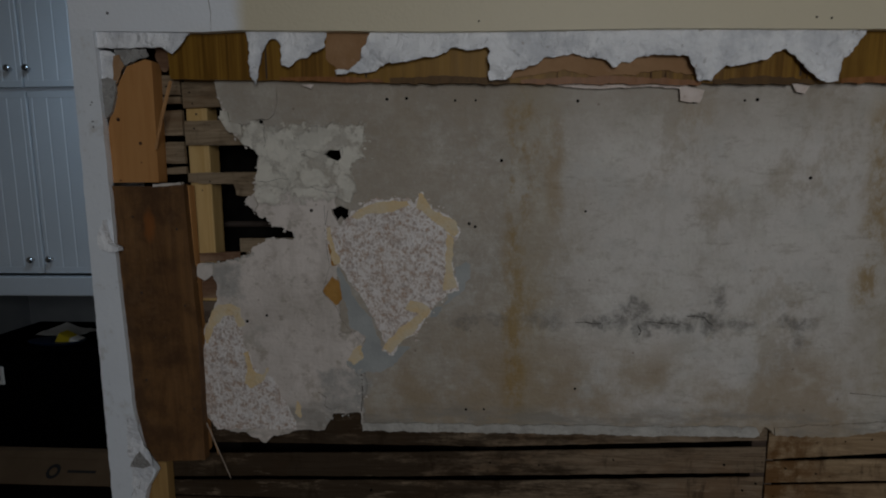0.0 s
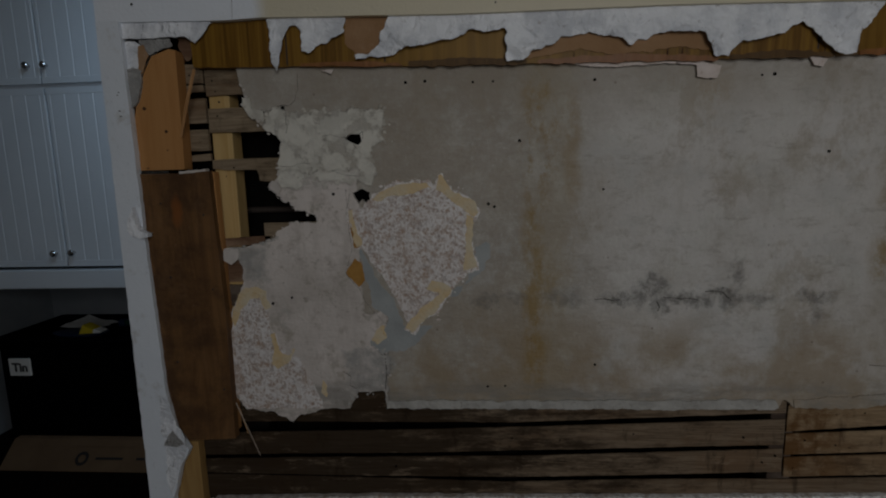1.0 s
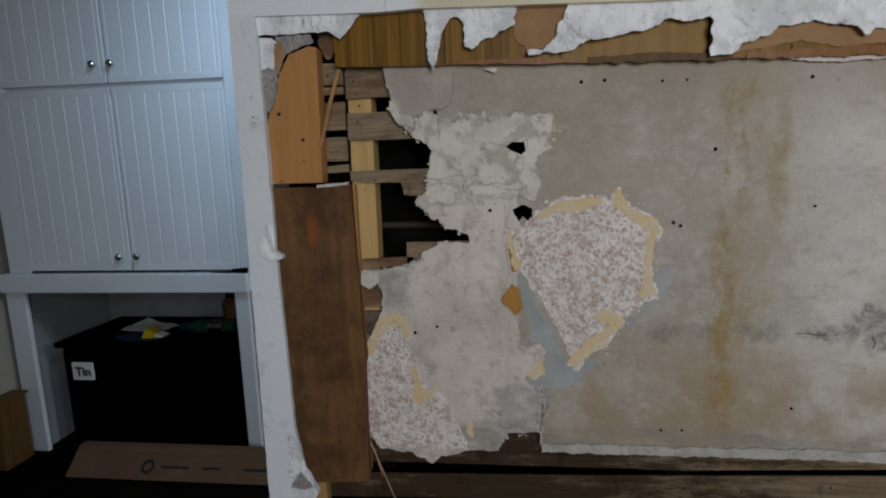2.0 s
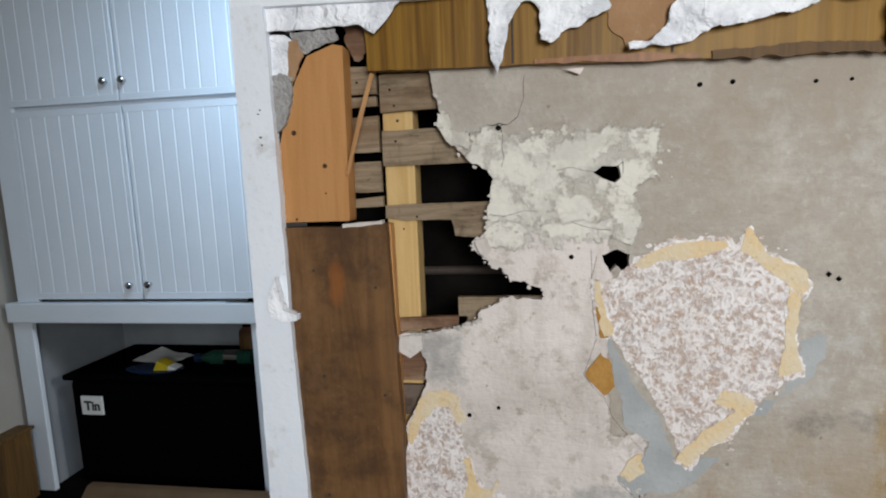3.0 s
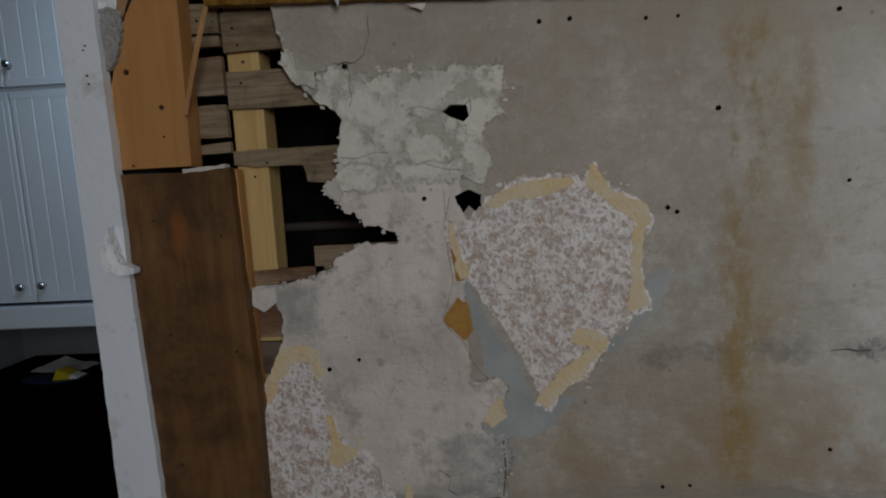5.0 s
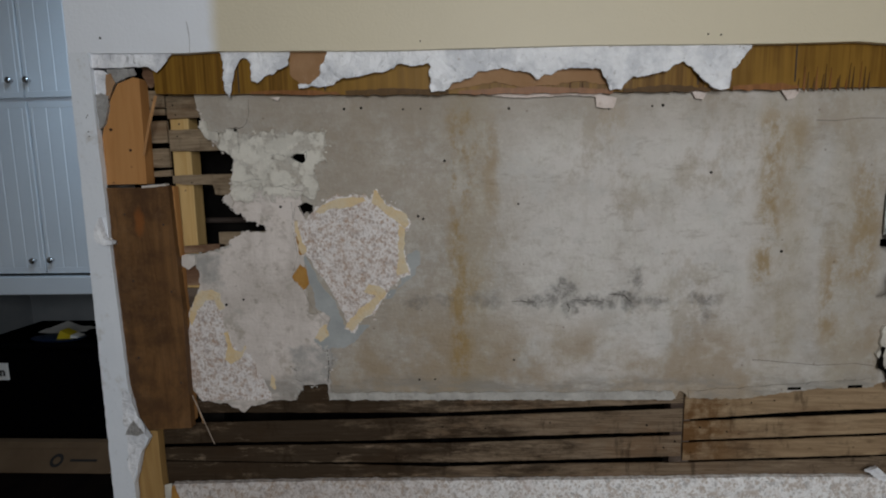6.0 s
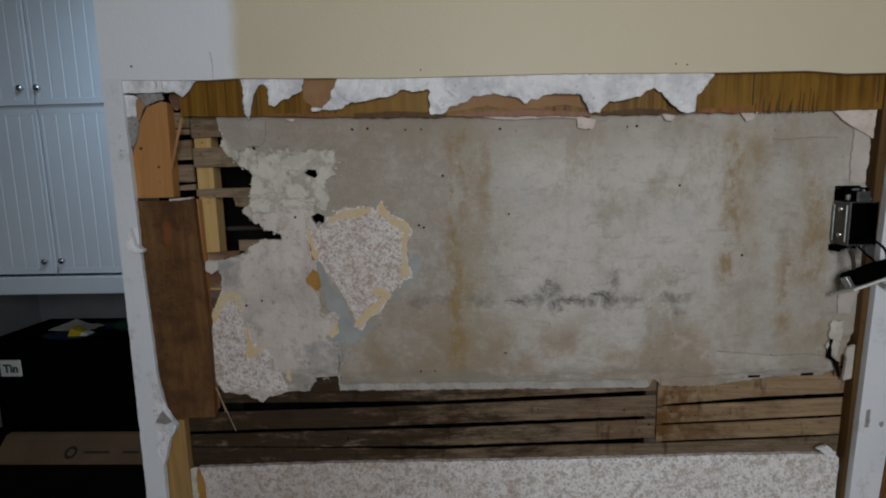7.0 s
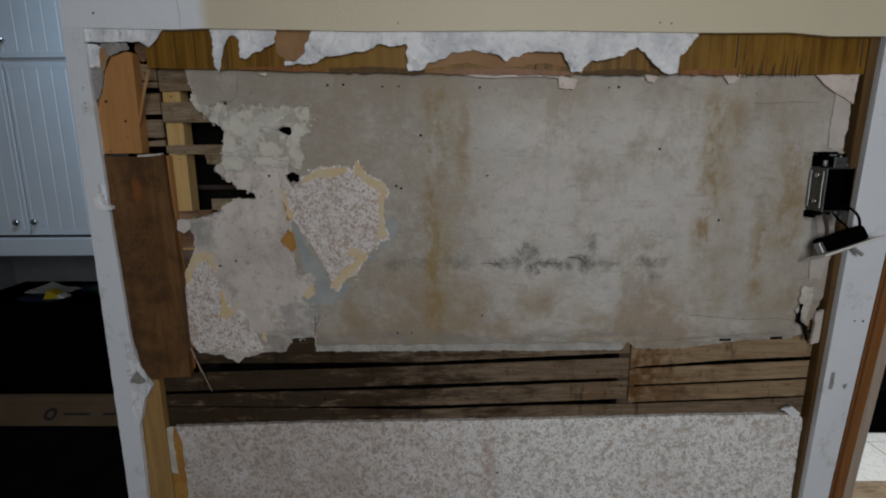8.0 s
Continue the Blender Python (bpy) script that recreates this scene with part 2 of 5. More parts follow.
def flecked(name, tan, grey, high, cell, soil_shade):
    """Old wallpaper with a raised net of off-white strokes over tan and grey flecks."""
    n = Nodes(name)
    x, y, z = n.axes()
    warp = n.t.nodes.new("ShaderNodeTexNoise")
    n.put(warp.inputs["Vector"], n.co)
    warp.inputs["Scale"].default_value, warp.inputs["Detail"].default_value = cell * 0.7, 3.0
    push = n.t.nodes.new("ShaderNodeVectorMath")
    push.operation = "MULTIPLY_ADD"
    n.put(push.inputs[0], warp.outputs["Color"])
    push.inputs[1].default_value = (1.1 / cell, 1.1 / cell, 1.1 / cell)
    n.put(push.inputs[2], n.co)
    net = n.ramp(n.cells(cell, push.outputs[0], "DISTANCE_TO_EDGE"), 0.5, 0.0)
    stroke = n.ramp(n.noise(cell * 1.25, 3, 0.6, n.scaled(1, 1, 0.75, 38), 1.6), 0.40, 0.66)
    f = n.ramp(n.sum("ADD", n.sum("MULTIPLY", net, n.ramp(n.noise(cell * 0.8, 3), 0.34, 0.56, 0.1, 0.6)), n.sum("MULTIPLY", stroke, 0.5)), 0.0, 0.95)
    low = n.mix(n.ramp(n.noise(cell * 0.55, 3, 0.6), 0.38, 0.56), grey, tan)
    c = n.mix(f, low, high)
    # darker towards low x: brown soil plus light falloff painted in
    c = n.mix(n.sum("MULTIPLY", n.ramp(x, 0.55, -0.30), n.ramp(n.noise(10, 6, 0.7), 0.3, 0.7, 0.6 * soil_shade, soil_shade)), c, n.mix(f, n.mix(n.ramp(n.noise(cell * 0.5, 3), 0.42, 0.58), (0.37, 0.26, 0.18), (0.31, 0.26, 0.23)), (0.56, 0.50, 0.47)))
    c = n.mix(n.ramp(n.noise(5, 6, 0.65), 0.46, 0.72, 0, soil_shade * 0.35), c, tan)
    run = n.sum("MULTIPLY", n.ramp(n.sum("ABSOLUTE", n.sum("SUBTRACT", x, 0.24)), 0.03, 0.005), n.ramp(n.noise(20, 5, 0.7), 0.4, 0.6, 0, 0.4))
    c = n.mix(run, c, (0.36, 0.20, 0.14))
    return n.done(c, 0.5, f, 0.0010, gloss=0.4)


def panelling():
    """Brown wood-grain panelling with vertical grain."""
    n = Nodes("panelling")
    at = n.scaled(1, 1, 0.035)
    f = n.ramp(n.noise(48, 6, 0.65, at, 1.2), 0.32, 0.68)
    c = n.mix(f, (0.245, 0.13, 0.020), (0.105, 0.047, 0.006))
    c = n.mix(n.ramp(n.noise(3.5, 4), 0.42, 0.65, 0, 0.6), c, (0.29, 0.16, 0.028))
    return n.done(c, 0.45, n.noise(90, 3, 0.5, at), 0.0006, gloss=0.2)


def wall_paint():
    """Cream emulsion that gives way to white at one end."""
    n = Nodes("wall_paint")
    x, y, z = n.axes()
    edge = n.sum("ADD", x, n.sum("MULTIPLY", n.sum("SUBTRACT", n.noise(6, 4), 0.5), 0.03))
    c = n.mix(n.ramp(edge, -0.43, -0.39), (0.81, 0.845, 0.91), (0.66, 0.595, 0.45))
    c = n.mix(n.ramp(n.noise(3, 5), 0.5, 0.75, 0, 0.2), c, (0.55, 0.5, 0.4))
    h = n.sum("ADD", n.noise(160, 2), n.sum("MULTIPLY", n.noise(14, 3), 2.0))
    return n.done(c, 0.5, h, 0.0007, gloss=0.4)


def plain(name, colour, rough=0.5, metal=0.0, scale=40.0, wear=0.15, depth=0.0004, gloss=0.3):
    n = Nodes(name)
    c = n.mix(n.ramp(n.noise(scale, 5), 0.35, 0.75, 0, wear), colour, tuple(v * 0.55 for v in colour))
    return n.done(c, n.ramp(n.noise(scale * 1.7, 3), 0.3, 0.7, max(0.05, rough - 0.08), rough + 0.08), n.noise(scale * 4, 2), depth, metal, gloss)


def crumpled():
    """White wallpaper with its torn, creased face turned out."""
    n = Nodes("crumpled_paper")
    fold = n.noise(17, 4, 0.5, None, 1.2)
    # grey mottle puts the shading of the folds into the paper's colour
    c = n.mix(n.ramp(n.noise(12, 6, 0.65), 0.42, 0.62, 0, 0.75), (0.91, 0.925, 0.965), (0.60, 0.62, 0.67))
    c = n.mix(n.ramp(n.noise(38, 6, 0.75), 0.59, 0.68, 0, 0.7), c, (0.42, 0.41, 0.42))
    c = n.mix(n.ramp(n.noise(26, 5, 0.7), 0.66, 0.71, 0, 0.75), c, (0.30, 0.20, 0.14))
    h = n.sum("ADD", n.sum("MULTIPLY", fold, 1.8), n.sum("ADD", n.sum("MULTIPLY", n.noise(48, 4, 0.6, None, 1.5), 0.6), n.sum("MULTIPLY", n.noise(130, 3), 0.1)))
    return n.done(c, 0.8, h, 0.009, gloss=0.2)


def stained_board():
    """Brown board with blotched varnish and a rusty knot stain."""
    n = Nodes("stained_board")
    x, y, z = n.axes()
    at = n.scaled(1, 1, 0.1)
    c = n.mix(n.ramp(n.noise(30, 6, 0.65, at, 1.5), 0.35, 0.7), (0.175, 0.088, 0.033), (0.105, 0.050, 0.019))
    c = n.mix(n.ramp(n.noise(7, 7, 0.7), 0.46, 0.66, 0, 0.75), c, (0.055, 0.027, 0.013))
    c = n.mix(n.ramp(n.noise(16, 6, 0.7), 0.52, 0.72, 0, 0.45), c, (0.20, 0.11, 0.052))
    c = n.mix(n.ramp(n.noise(110, 5, 0.7), 0.62, 0.74, 0, 0.35), c, (0.25, 0.165, 0.10))
    wob = n.sum("MULTIPLY", n.sum("SUBTRACT", n.noise(24, 5, 0.7), 0.5), 2.6)
    dx = n.sum("ADD", n.sum("MULTIPLY", n.sum("SUBTRACT", x, -0.613), 95.0), wob)
    dz = n.sum("MULTIPLY", n.sum("SUBTRACT", z, 1.372), 38.0)
    d = n.sum("ADD", n.sum("MULTIPLY", dx, dx), n.sum("MULTIPLY", dz, dz))
    c = n.mix(n.ramp(d, 2.4, 0.0, 0, 0.7), c, (0.24, 0.080, 0.018))
    return n.done(c, 0.6, n.sum("ADD", n.noise(60, 3, 0.5, at), n.sum("MULTIPLY", n.noise(20, 5), 0.8)), 0.001, gloss=0.25)


def stained_lath(name, pale, mid, stain, cut, rust):
    """Weathered sawn lath with water stains that run over from lath to lath."""
    n = Nodes(name)
    x, y, z = n.axes()
    at = n.scaled(0.05, 1, 1)
    c = n.mix(n.ramp(n.noise(95, 6, 0.65, at, 1.5), 0.36, 0.66), pale, mid)
    c = n.mix(n.sum("MULTIPLY", n.random(), 0.4), c, mid)
    c = n.mix(n.ramp(n.noise(9, 6, 0.65, n.scaled(0.6, 1, 1)), 0.48, 0.68, 0, 0.7), c, (0.17, 0.105, 0.06))
    # water stains, with light falloff towards low x added into the same colour
    stain_shade = n.sum("ADD", n.noise(17, 8, 0.78, n.scaled(0.3, 1, 1.2)), n.sum("MULTIPLY", n.ramp(x, cut + 0.55, cut - 0.55), 0.26))
    c = n.mix(n.ramp(stain_shade, 0.50, 0.72, 0, 0.85), c, stain)
    c = n.mix(n.ramp(n.noise(26, 6, 0.7, n.scaled(1, 1, 0.25)), 0.54, 0.68, 0, 0.6), c, stain)
    c = n.mix(n.ramp(n.noise(40, 6, 0.7, n.scaled(0.25, 1, 1)), 0.58, 0.70, 0, 0.5), c, tuple(min(1.0, v * 1.3) for v in pale))
    c = n.mix(n.ramp(n.noise(60, 6, 0.7), 0.62, 0.70, 0, 0.7), c, stain)
    if rust:
        c = n.mix(n.sum("MULTIPLY", n.ramp(x, 0.78, 0.64), n.ramp(n.noise(14, 6, 0.7), 0.42, 0.58, 0, 0.85)), c, (0.12, 0.055, 0.017))
    h = n.sum("ADD", n.noise(150, 4, 0.6, at), n.sum("MULTIPLY", n.noise(200, 2), 0.3))
    return n.done(c, 0.85, h, 0.0014, gloss=0.04)


PLASTER = old_plaster()
FLECK = flecked("flecked_wallpaper", (0.475, 0.335, 0.26), (0.50, 0.43, 0.41), (0.90, 0.87, 0.865), 104, 0.45)
# paler copy of the wallpaper: light and sheen on the panel are in its colour
FLECK_LIT = flecked("lit_flecked_wallpaper", (0.53, 0.455, 0.40), (0.46, 0.45, 0.45), (0.98, 0.975, 0.98), 86, 0.95)
PANEL = panelling()
PAINT = wall_paint()
WHITE = mottled("white_gloss", (0.79, 0.83, 0.89), (0.74, 0.78, 0.845), 5, 90, 0.45, 0.0007, (0.5, 0.48, 0.45), 0.45)
GYPSUM = crumpled()
CORE = mottled("gypsum_core", (0.42, 0.41, 0.40), (0.30, 0.29, 0.28), 40, 200, 0.95, 0.006, (0.18, 0.17, 0.16))
KRAFT = mottled("kraft_paper", (0.36, 0.215, 0.115), (0.30, 0.17, 0.085), 16, 160, 0.85, 0.001, (0.40, 0.26, 0.165))
SKIM = mottled("pale_skim", (0.66, 0.61, 0.575), (0.50, 0.45, 0.41), 9, 90, 0.75, 0.003, (0.29, 0.25, 0.21))
CREAM = mottled("cream_skim", (0.66, 0.63, 0.56), (0.46, 0.43, 0.38), 24, 110, 0.8, 0.0035, (0.27, 0.245, 0.20))
SCRAP = mottled("pinkish_paper", (0.74, 0.65, 0.61), (0.62, 0.53, 0.48), 30, 140, 0.85, 0.002, (0.45, 0.34, 0.27))
LIP = mottled("rough_plaster", (0.50, 0.485, 0.455), (0.36, 0.345, 0.32), 30, 140, 0.85, 0.004, (0.25, 0.23, 0.20))
MORTAR = mottled("grey_filler", (0.39, 0.405, 0.405), (0.31, 0.325, 0.325), 14, 120, 0.7, 0.0012)
YELLOW = mottled("yellow_backing", (0.68, 0.50, 0.27), (0.66, 0.57, 0.42), 22, 150, 0.85, 0.002, (0.52, 0.33, 0.12))
ORANGE = mottled("orange_backing", (0.44, 0.235, 0.06), (0.33, 0.16, 0.035), 25, 150, 0.8, 0.0018)
PINE = timber("pine", (0.53, 0.275, 0.105), (0.40, 0.185, 0.06), "z", 26, 0.55)
STUD = timber("stud_wood", (0.66, 0.47, 0.22), (0.50, 0.32, 0.12), "z", 30, 0.65)
PLY = stained_board()
LATH = stained_lath("grey_lath", (0.31, 0.24, 0.165), (0.185, 0.135, 0.088), (0.06, 0.041, 0.026), -2.0, False)
LATH_STAIN_SHADE = stained_lath("stain_shade_lath", (0.265, 0.20, 0.14), (0.14, 0.098, 0.064), (0.022, 0.014, 0.008), 0.12, False)
LATH_RUST = stained_lath("rusty_lath", (0.38, 0.275, 0.17), (0.25, 0.17, 0.10), (0.055, 0.036, 0.023), -0.5, True)
LATH_DARK = timber("dark_lath", (0.085, 0.057, 0.042), (0.04, 0.027, 0.02), "x", 90, 0.85, (0.15, 0.115, 0.09))
LATH_WARM = timber("warm_lath", (0.20, 0.12, 0.075), (0.12, 0.06, 0.033), "x", 90, 0.85, (0.30, 0.20, 0.13))
SPLINTER = timber("splinter_wood", (0.52, 0.30, 0.14), (0.38, 0.19, 0.075), "z", 50, 0.7)
POST = timber("yellowed_pine", (0.40, 0.25, 0.095), (0.29, 0.165, 0.055), "z", 26, 0.6)
TRIM = timber("varnished_trim", (0.30, 0.13, 0.045), (0.19, 0.075, 0.022), "z", 30, 0.45)
BATTEN = timber("stained_batten", (0.14, 0.075, 0.022), (0.075, 0.038, 0.012), "z", 30, 0.6)
OAK = timber("bare_trim", (0.47, 0.39, 0.32), (0.37, 0.295, 0.235), "z", 40, 0.6)
KNOT = mottled("knot_wood", (0.12, 0.055, 0.025), (0.05, 0.022, 0.012), 200, 400, 0.6)
# near-black that puts the cavity's shade into the colour; also nail holes and slots
DARK = mottled("shade_and_hole_black", (0.010, 0.009, 0.008), (0.004, 0.0035, 0.0035), 12, 80, 0.95, 0.0015, None, 0.0)
CUPBOARD = mottled("cupboard_paint", (0.70, 0.76, 0.83), (0.66, 0.72, 0.79), 3, 120, 0.38, 0.0004, None, 0.5)
BOX_STEEL = plain("dull_steel", (0.15, 0.155, 0.16), 0.45, 0.85, 90, 0.7)
STEEL = plain("galvanised_steel", (0.42, 0.44, 0.45), 0.4, 0.9, 60, 0.4)
CHROME = plain("chrome", (0.55, 0.55, 0.56), 0.18, 1.0)
BLACK = plain("black_plastic", (0.002, 0.002, 0.0025), 0.9, gloss=0.0)
IRON = plain("rusty_iron", (0.06, 0.045, 0.038), 0.7, 0.3)
# darker copy of the cupboard paint: shade of the open base in the colour
INSIDE_SHADE = mottled("shaded_cupboard_inside", (0.27, 0.29, 0.31), (0.22, 0.24, 0.26), 4, 90, 0.8, 0.0006, None, 0.15)
CARD = mottled("cardboard", (0.135, 0.088, 0.05), (0.11, 0.07, 0.04), 6, 120, 0.85, 0.0006)
CRACK = plain("crack_grime", (0.075, 0.068, 0.06), 0.9, gloss=0.05)
INK = plain("ink", (0.02, 0.02, 0.02), 0.8)
PAPER = plain("paper", (0.72, 0.72, 0.70), 0.85)
YELLOW_PLASTIC = plain("yellow_plastic", (0.55, 0.42, 0.02), 0.45)
BLUE = plain("blue_plastic", (0.008, 0.02, 0.055), 0.4)
GREEN = plain("green_plastic", (0.012, 0.05, 0.035), 0.2)
# even near-black base without gloss
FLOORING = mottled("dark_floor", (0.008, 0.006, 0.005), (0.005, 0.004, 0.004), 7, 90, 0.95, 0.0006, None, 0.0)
FRONT_FLOOR = plain("worn_floor", (0.22, 0.20, 0.18), 0.6)
TILE = plain("white_tile", (0.62, 0.62, 0.60), 0.3)
ROOM = mottled("room_paint", (0.36, 0.34, 0.31), (0.31, 0.29, 0.26), 2, 90, 0.7)


# ---- shapes ----
def mesh_of(bm, name, *materials):
    bmesh.ops.recalc_face_normals(bm, faces=bm.faces[:])
    me = bpy.data.meshes.new(name)
    bm.to_mesh(me)
    bm.free()
    for m in materials:
        me.materials.append(m)
    return me


def part(name, bm, material, parent=None, label=""):
    """Links a bmesh as one mesh object, under a thing or a part if one is given."""
    ob = new(name, mesh_of(bm, name, *(material if isinstance(material, tuple) else (material,))))
    ob.parent = parent
    return tagged(ob, label)


def block(x0, x1, y0, y1, z0, z1, bevel=0.0):
    bm = bmesh.new()
    bmesh.ops.create_cube(bm, size=1)
    for v in bm.verts:
        v.co = Vector((x0 + (v.co.x + 0.5) * (x1 - x0), y0 + (v.co.y + 0.5) * (y1 - y0), z0 + (v.co.z + 0.5) * (z1 - z0)))
    if bevel:
        bmesh.ops.bevel(bm, geom=bm.edges[:], offset=bevel, segments=2, affect="EDGES", profile=0.5)
    return bm


def rod(a, b, r, r2=None, sides=12):
    bm = bmesh.new()
    a, b = Vector(a), Vector(b)
    turn = (b - a).to_track_quat("Z", "Y").to_matrix().to_4x4()
    bmesh.ops.create_cone(bm, cap_ends=True, segments=sides, radius1=r, radius2=r if r2 is None else r2, depth=(b - a).length, matrix=Matrix.Translation((a + b) / 2) @ turn)
    return bm


def joined(*parts):
    out = bmesh.new()
    for p in parts:
        me = bpy.data.meshes.new("tmp")
        p.to_mesh(me)
        p.free()
        out.from_mesh(me)
        bpy.data.meshes.remove(me)
    return out


def ragged(points, amp=0.002, step=0.006, seed=0.0):
    """A closed outline in x and z, its edges broken into short uneven steps."""
    out = []
    for (ax, az), (bx, bz) in zip(points, points[1:] + points[:1]):
        long = math.hypot(bx - ax, bz - az)
        k = max(1, int(long / step))
        for i in range(k):
            f = i / k
            x, z = ax + (bx - ax) * f, az + (bz - az) * f
            n = noise.noise((x * 60, seed, z * 60)) + 0.6 * noise.noise((x * 170, seed + 5, z * 170)) + 0.9 * noise.noise((x * 26, seed + 9, z * 26))
            nx, nz = (bz - az) / (long + 1e-9), -(bx - ax) / (long + 1e-9)
            out.append((x + nx * n * amp, z + nz * n * amp))
    return out


def slab(outline, y0, y1, holes=(), bevel=0.0):
    """A sheet between the depths y0 (front) and y1, with an outline in x and z and holes through it."""
    bm = bmesh.new()
    edges = []
    for loop in (outline, *holes):
        vs = [bm.verts.new((x, y0, z)) for x, z in loop]
        edges += [bm.edges.new((a, b)) for a, b in zip(vs, vs[1:] + vs[:1])]
    bmesh.ops.triangle_fill(bm, use_beauty=True, use_dissolve=False, edges=edges, normal=(0, -1, 0))
    made = bmesh.ops.extrude_face_region(bm, geom=bm.faces[:])["geom"]
    for v in made:
        if isinstance(v, bmesh.types.BMVert):
            v.co.y = y1
    return bm


def spots(places, y, r=0.0035):
    """Nail holes or nail heads: small shallow discs."""
    return joined(*[rod((x, y - 0.0012, z), (x, y + 0.002, z), r * (0.7 + 0.6 * random.random()), sides=8) for x, z in places])


def thing(name, label, category, group="", kind=""):
    return tagged(new(name), label, category, group, kind)


# ---- the opened wall ----
FRONT = 1.1
wall = tagged(part("wall_north", joined(
    slab([(-0.73, 2.62), (-0.73, 1.733), (-0.685, 1.733), (-0.48, 1.727), (-0.41, 1.729), (-0.04, 1.719), (0.35, 1.717), (0.73, 1.708), (0.89, 1.707), (0.98, 1.698), (1.09, 1.697), (1.26, 1.697), (1.26, 2.62)], 1.070, 1.083),
    block(-0.73, 1.26, 1.084, 1.236, 1.86, 2.62),
    block(-0.735, -0.715, 1.0835, 1.236, FLOOR, 1.86)), PAINT),
    "painted plasterboard wall, cream and white, cut open", "wall", kind="structure")
tagged(part("cavity_back", block(-0.712, 1.26, 1.222, 1.236, FLOOR, 1.858), DARK, wall), "back of the wall cavity, coloured near-black for its shade")

# sheet of old plaster with a broken edge and two holes
EDGE = [(-0.484, 1.66), (-0.477, 1.625), (-0.463, 1.591), (-0.469, 1.577), (-0.445, 1.547), (-0.426, 1.524), (-0.406, 1.517), (-0.399, 1.504), (-0.406, 1.473),
        (-0.406, 1.453), (-0.412, 1.429), (-0.425, 1.424), (-0.420, 1.409), (-0.403, 1.392), (-0.390, 1.388), (-0.381, 1.371), (-0.334, 1.358), (-0.336, 1.344),
        (-0.392, 1.345), (-0.418, 1.328), (-0.426, 1.313), (-0.455, 1.303), (-0.497, 1.295), (-0.534, 1.293), (-0.536, 1.268), (-0.509, 1.272), (-0.498, 1.250),
        (-0.503, 1.218), (-0.513, 1.192), (-0.530, 1.159), (-0.537, 1.06)]
FOOT = [(-0.541, 0.979), (-0.516, 0.946), (-0.463, 0.942), (-0.415, 0.918), (-0.401, 0.934), (-0.345, 0.948), (-0.292, 0.950), (-0.271, 0.986), (-0.214, 0.987), (-0.211, 0.950),
        (-0.07, 0.951), (0.36, 0.952), (0.575, 0.954), (0.586, 0.972), (0.603, 0.957), (0.717, 0.955), (0.787, 0.966), (0.87, 0.98), (1.0, 0.984), (1.035, 1.0),
        (1.05, 1.05), (1.068, 1.10), (1.072, 1.3), (1.058, 1.555), (1.05, 1.66)]
GAP_A = ragged([(-0.272, 1.507), (-0.262, 1.514), (-0.241, 1.516), (-0.238, 1.50), (-0.246, 1.493), (-0.257, 1.499)], 0.002, 0.004, 3)
GAP_B = ragged([(-0.261, 1.401), (-0.242, 1.410), (-0.226, 1.402), (-0.228, 1.385), (-0.236, 1.379), (-0.242, 1.387), (-0.250, 1.379), (-0.259, 1.391)], 0.002, 0.004, 4)
sheet = tagged(part("plaster_sheet", slab(ragged(EDGE + FOOT, 0.0040, 0.0035, 1), FRONT, FRONT + 0.0115, (GAP_A, GAP_B)), PLASTER),
               "stained grey-brown plaster sheet with a broken edge and two holes", "plaster")


def coat(name, outline, y, material, label, amp=0.0025, seed=0.0, holes=(), step=0.005, thick=None):
    return part(name, slab(ragged(outline, amp, 0.0035, seed), y, FRONT - 0.0002 if thick is None else y + thick, holes), material, sheet, label)


def grown(outline, by):
    cx, cz = sum(p[0] for p in outline) / len(outline), sum(p[1] for p in outline) / len(outline)
    return [(x + by * (x - cx) / max(1e-6, math.hypot(x - cx, z - cz)), z + by * (z - cz) / max(1e-6, math.hypot(x - cx, z - cz))) for x, z in outline]


coat("flecked_patch", [(-0.268, 1.36), (-0.246, 1.374), (-0.224, 1.39), (-0.208, 1.398), (-0.171, 1.41), (-0.110, 1.412), (-0.085, 1.41), (-0.05, 1.388), (-0.026, 1.365),
                       (-0.03, 1.28), (-0.033, 1.25), (-0.045, 1.226), (-0.07, 1.205), (-0.10, 1.175), (-0.15, 1.125), (-0.164, 1.135), (-0.176, 1.179), (-0.216, 1.238), (-0.25, 1.295)],
     FRONT - 0.0006, FLECK, "flecked pink and white wallpaper remnant", 0.005, 14)
